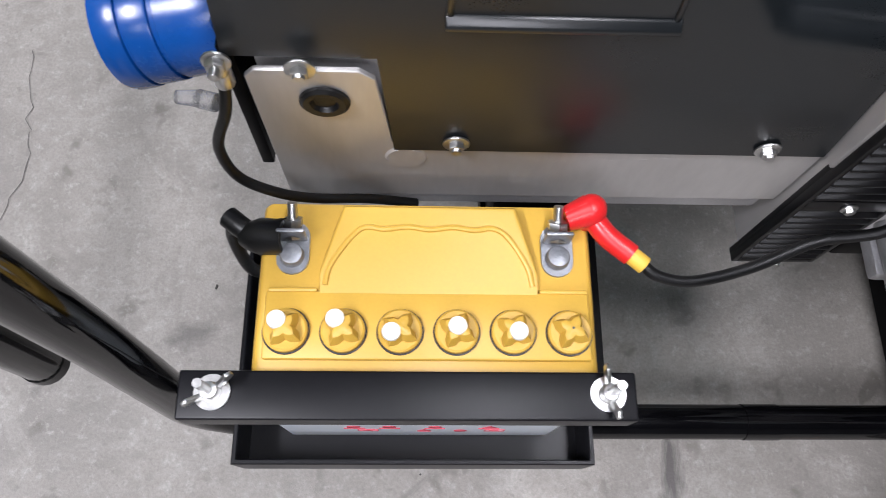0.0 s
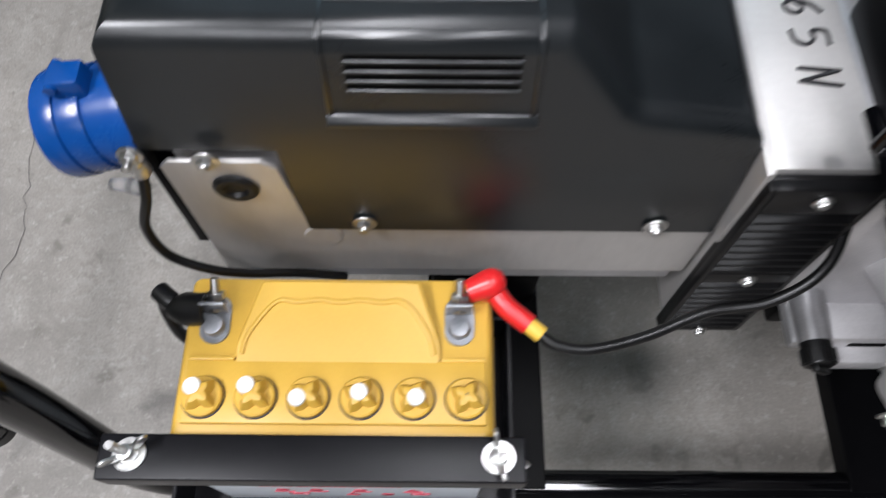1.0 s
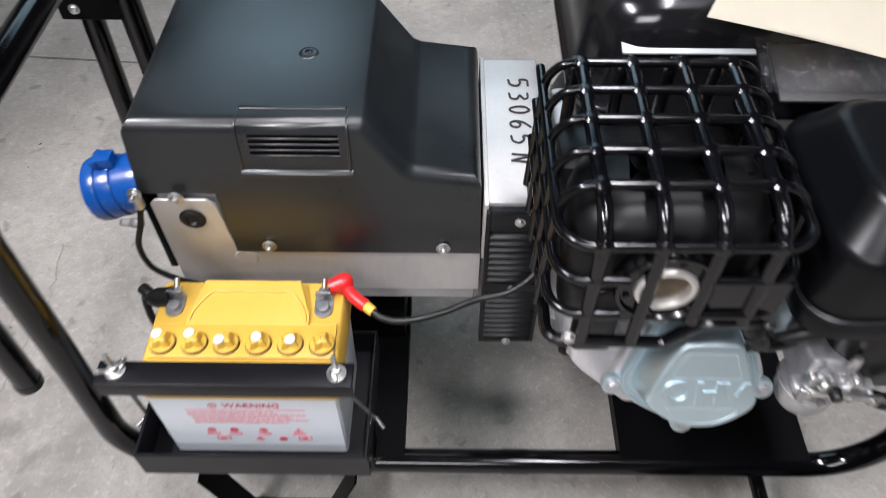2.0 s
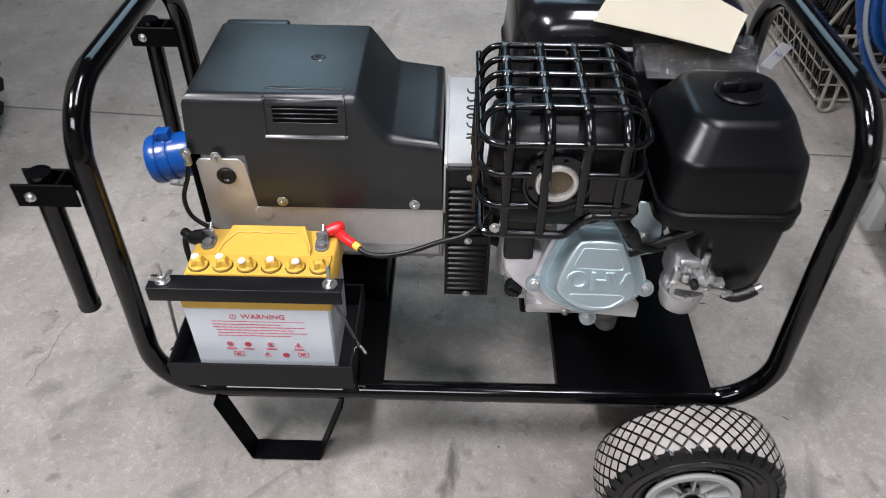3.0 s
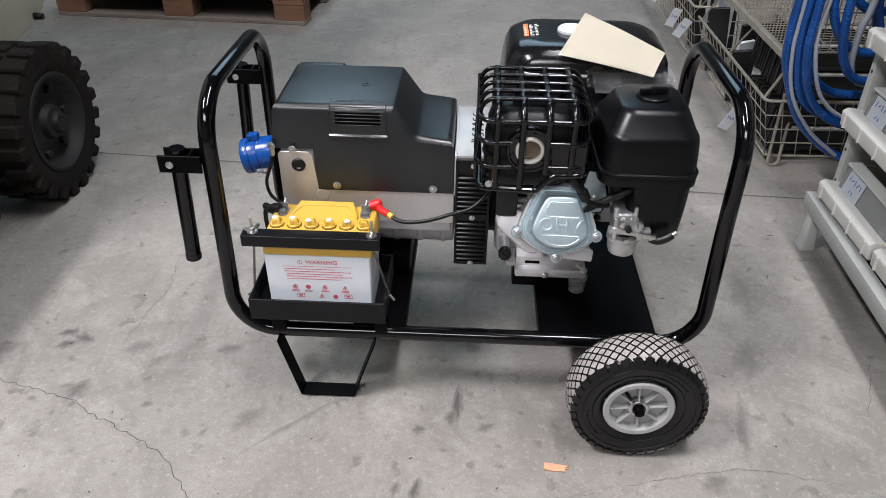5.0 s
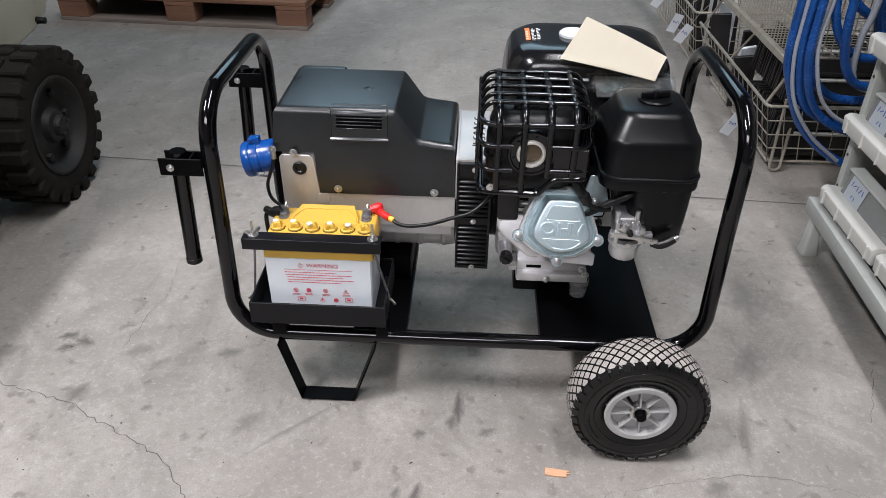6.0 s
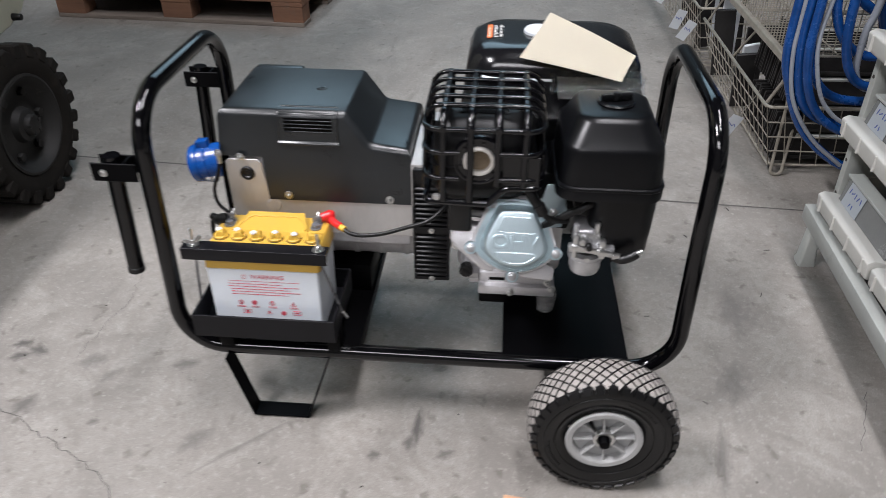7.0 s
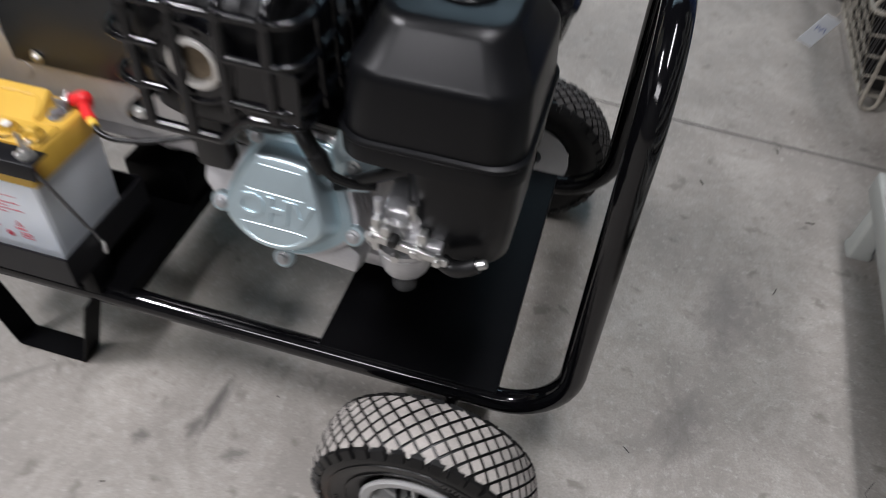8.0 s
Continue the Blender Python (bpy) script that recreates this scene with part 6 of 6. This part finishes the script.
part("brace", tube([(1.40, 1.165, 0.26), (1.485, 1.15, 0.455)], 0.0055, 8), basket_wire, low, "diagonal wire brace")
part("corner_post", tube([(1.50, 1.19, 0.26), (1.50, 1.16, 0.455)], 0.005, 8), basket_wire, low)
part("brace", tube([(1.40, 1.60, 0.26), (1.43, 1.42, 0.455)], 0.004, 8), basket_wire, low)
part("brace", tube([(1.40, 2.02, 0.26), (1.43, 1.86, 0.455)], 0.004, 8), basket_wire, low)
up = wire_basket(1.39, 2.25, 1.07, 2.05, 0.455, 0.95, "worn wire basket stacked above another", 0.026, 0.02)
part("edge_band", prism([(1.374, 1.05), (1.394, 1.05), (1.394, 2.05), (1.374, 2.05)], 0.44, 0.465, "xy", 0.003, 1), basket_wire, up, "flat steel edge band")
far = wire_basket(1.44, 2.25, 2.15, 3.1, 0.035, 0.30, "worn wire basket on the floor holding printed boxes", 0.045, 0.06)
wire_basket(1.40, 2.25, 2.10, 3.1, 0.455, 0.95, "worn wire basket stacked above another", 0.035)
for y in (2.12, 2.6, 3.08):
    part("corner_post", tube([(1.41, y, 0.29), (1.41, y, 0.46)], 0.005, 8), basket_wire, far)
rng = random.Random(8)
for k in range(2):
    for j in range(4):
        x, y, z = 1.545 + rng.uniform(-0.01, 0.015), 1.235 + 0.20 * k, 0.041 + 0.098 * j
        tr = thing("parts_tray", (x, y, z), "dark plastic parts tray with a pale front edge", "parts tray", "trays in the basket")
        part("tray_body", join(box(x, x + 0.60, y, y + 0.175, z, z + 0.012, 0.002), box(x, x + 0.60, y + 0.006, y + 0.012, z + 0.01, z + 0.078), box(x + 0.004, x + 0.010, y, y + 0.175, z + 0.01, z + 0.078), box(x + 0.02, x + 0.58, y + 0.02, y + 0.165, z + 0.012, z + 0.05)), stack_dark, tr)
        part("tray_edge", box(x - 0.004, x + 0.60, y - 0.006, y + 0.012, z + 0.080, z + 0.089, 0.002, 1), shelf_paint, tr, "pale grey front edge")
for k in range(44):
    z0 = 0.045 + (0.20 if k > 21 else 0)
    y = 1.215 + (k % 22) * 0.0175 + (0.01 if k > 21 else 0)
    solid("sheet_part", turned(box(0, 0.05, -0.0035, 0.0035, 0, rng.uniform(0.15, 0.18), 0.001, 1), Matrix.Translation((1.478 + rng.uniform(0, 0.006), y, z0)) @ pose(0, 0, 0, rng.uniform(10, 16), 0, 0)), stack_dark, "dark thin sheet part standing in the wire basket", "sheet part", group="parts in the basket")
for k in range(16):
    solid("parts_box", turned(box(0, rng.uniform(0.05, 0.09), 0, 0.014, 0, rng.uniform(0.22, 0.33), 0.002, 1), Matrix.Translation((1.45 + 0.035 * (k % 4), 1.66 + 0.085 * k, 0.045)) @ pose(0, 0, 0, 10, -6, rng.uniform(-14, 14))), label_paper if k % 2 else stack_dark, "printed parts box leaning in a wire basket", "parts box", group="boxes in the basket")
for k, (x, y, z, a) in enumerate(((1.335, 1.245, 0.150, 24), (1.318, 2.0, 0.235, 28), (1.30, 2.10, 0.25, 18), (1.29, 2.42, 0.27, 30))):
    tag = thing("basket_tag", (x, y, z), "white paper tag with handwriting hanging on a wire basket", "paper tag", "tags on the baskets")
    tm = Matrix.Translation((x, y, z)) @ pose(0, 0, 0, 12, a, 14)
    part("tag_card", turned(box(-0.022, 0.022, -0.0006, 0.0006, -0.043, 0.043), tm), label_paper, tag)
    part("tag_strokes", turned(join(*[turned(box(-0.006, 0.006, -0.0012, -0.0004, -0.0012, 0.0012), Matrix.Translation((-0.012 + 0.008 * q, 0, 0.006)) @ pose(0, 0, 0, 0, (80, 30, 110, 60)[q], 0)) for q in range(4)]), tm), blue_ink, tag, "unreadable handwriting")
    part("tag_wire", tube([tm @ V((0, 0, 0.048)), (x + 0.05, y + 0.01, z + 0.075), (1.41, y + 0.02, z + 0.12)], 0.0012, 5), basket_wire, tag)

# ---- hoses ----
def hose(points, r, material, label):
    return solid("hose", tube(curvy([(x + 0.03, y, z) for x, y, z in points], 8), r, 12), material, label, "hose", group="coiled hoses")


BLUE, GREY = "blue plastic hose hanging in a coil", "silver-grey hose hanging in a coil"
hose([(1.335, 1.0, 1.1), (1.335, 1.0, 0.70), (1.335, 1.0, 0.50), (1.36, 1.0, 0.40), (1.43, 1.0, 0.26), (1.54, 0.98, 0.165), (1.66, 0.96, 0.12)], 0.0135, hose_blue, BLUE)
hose([(1.362, 0.985, 1.1), (1.362, 0.985, 0.70), (1.362, 0.985, 0.52), (1.40, 0.985, 0.36), (1.48, 0.985, 0.29), (1.60, 0.985, 0.28), (1.72, 0.985, 0.35), (1.78, 0.985, 0.6), (1.78, 0.985, 1.1)], 0.014, hose_blue, BLUE)
hose([(1.392, 1.01, 1.1), (1.392, 1.01, 0.66), (1.40, 1.01, 0.50), (1.45, 1.01, 0.39), (1.54, 1.01, 0.345), (1.65, 1.01, 0.37), (1.72, 1.01, 0.55), (1.73, 1.01, 1.1)], 0.0135, hose_blue, BLUE)
hose([(1.41, 0.975, 1.1), (1.415, 0.975, 0.72), (1.44, 0.975, 0.58), (1.51, 0.975, 0.50), (1.60, 0.975, 0.50), (1.66, 0.975, 0.62), (1.67, 0.975, 1.1)], 0.013, hose_blue, BLUE)
hose([(1.43, 1.02, 1.1), (1.44, 1.02, 0.74), (1.475, 1.02, 0.66), (1.56, 1.02, 0.60), (1.64, 1.02, 0.66), (1.66, 1.02, 1.1)], 0.0135, hose_blue, BLUE)
hose([(1.545, 0.965, 1.1), (1.53, 0.965, 0.66), (1.515, 0.965, 0.56), (1.52, 0.965, 0.45), (1.56, 0.965, 0.40), (1.64, 0.965, 0.40), (1.72, 0.965, 0.44)], 0.010, hose_grey, GREY)
hose([(1.425, 0.965, 1.1), (1.41, 0.965, 0.70), (1.395, 0.955, 0.55), (1.41, 0.945, 0.45), (1.45, 0.94, 0.36), (1.53, 0.94, 0.30), (1.64, 0.94, 0.30)], 0.006, hose_grey, GREY)
hose([(1.345, 0.985, 1.1), (1.345, 0.985, 0.62), (1.347, 0.982, 0.48), (1.38, 0.98, 0.35), (1.46, 0.975, 0.235), (1.56, 0.965, 0.155)], 0.006, hose_grey, GREY)
hose([(1.56, 1.0, 1.1), (1.555, 1.0, 0.70), (1.565, 1.0, 0.60), (1.61, 1.0, 0.52), (1.70, 1.0, 0.50)], 0.016, hose_blue, BLUE)
hose([(1.59, 0.98, 1.1), (1.59, 0.98, 0.72), (1.62, 0.98, 0.62), (1.70, 0.98, 0.56)], 0.014, hose_blue, BLUE)
hose([(1.38, 0.955, 1.1), (1.375, 0.955, 0.66), (1.38, 0.955, 0.48), (1.43, 0.955, 0.345), (1.53, 0.955, 0.27), (1.66, 0.955, 0.27), (1.75, 0.955, 0.40), (1.76, 0.955, 1.1)], 0.0125, hose_blue, BLUE)
hose([(1.48, 1.03, 1.1), (1.475, 1.03, 0.82), (1.50, 1.03, 0.70), (1.58, 1.03, 0.65), (1.66, 1.03, 0.70), (1.69, 1.03, 1.1)], 0.014, hose_blue, BLUE)
hose([(1.46, 0.95, 1.1), (1.455, 0.95, 0.72), (1.47, 0.95, 0.52), (1.53, 0.95, 0.42), (1.63, 0.95, 0.43), (1.68, 0.95, 0.56), (1.70, 0.95, 1.1)], 0.013, hose_blue, BLUE)
solid("hose_hook", tube(fillet([(1.95, 1.0, 1.1), (1.30, 1.0, 1.1), (1.30, 1.0, 1.13)], 0.01, 3), 0.009, 10), basket_wire, "steel bar on which hoses hang", "hose rail", "structure")
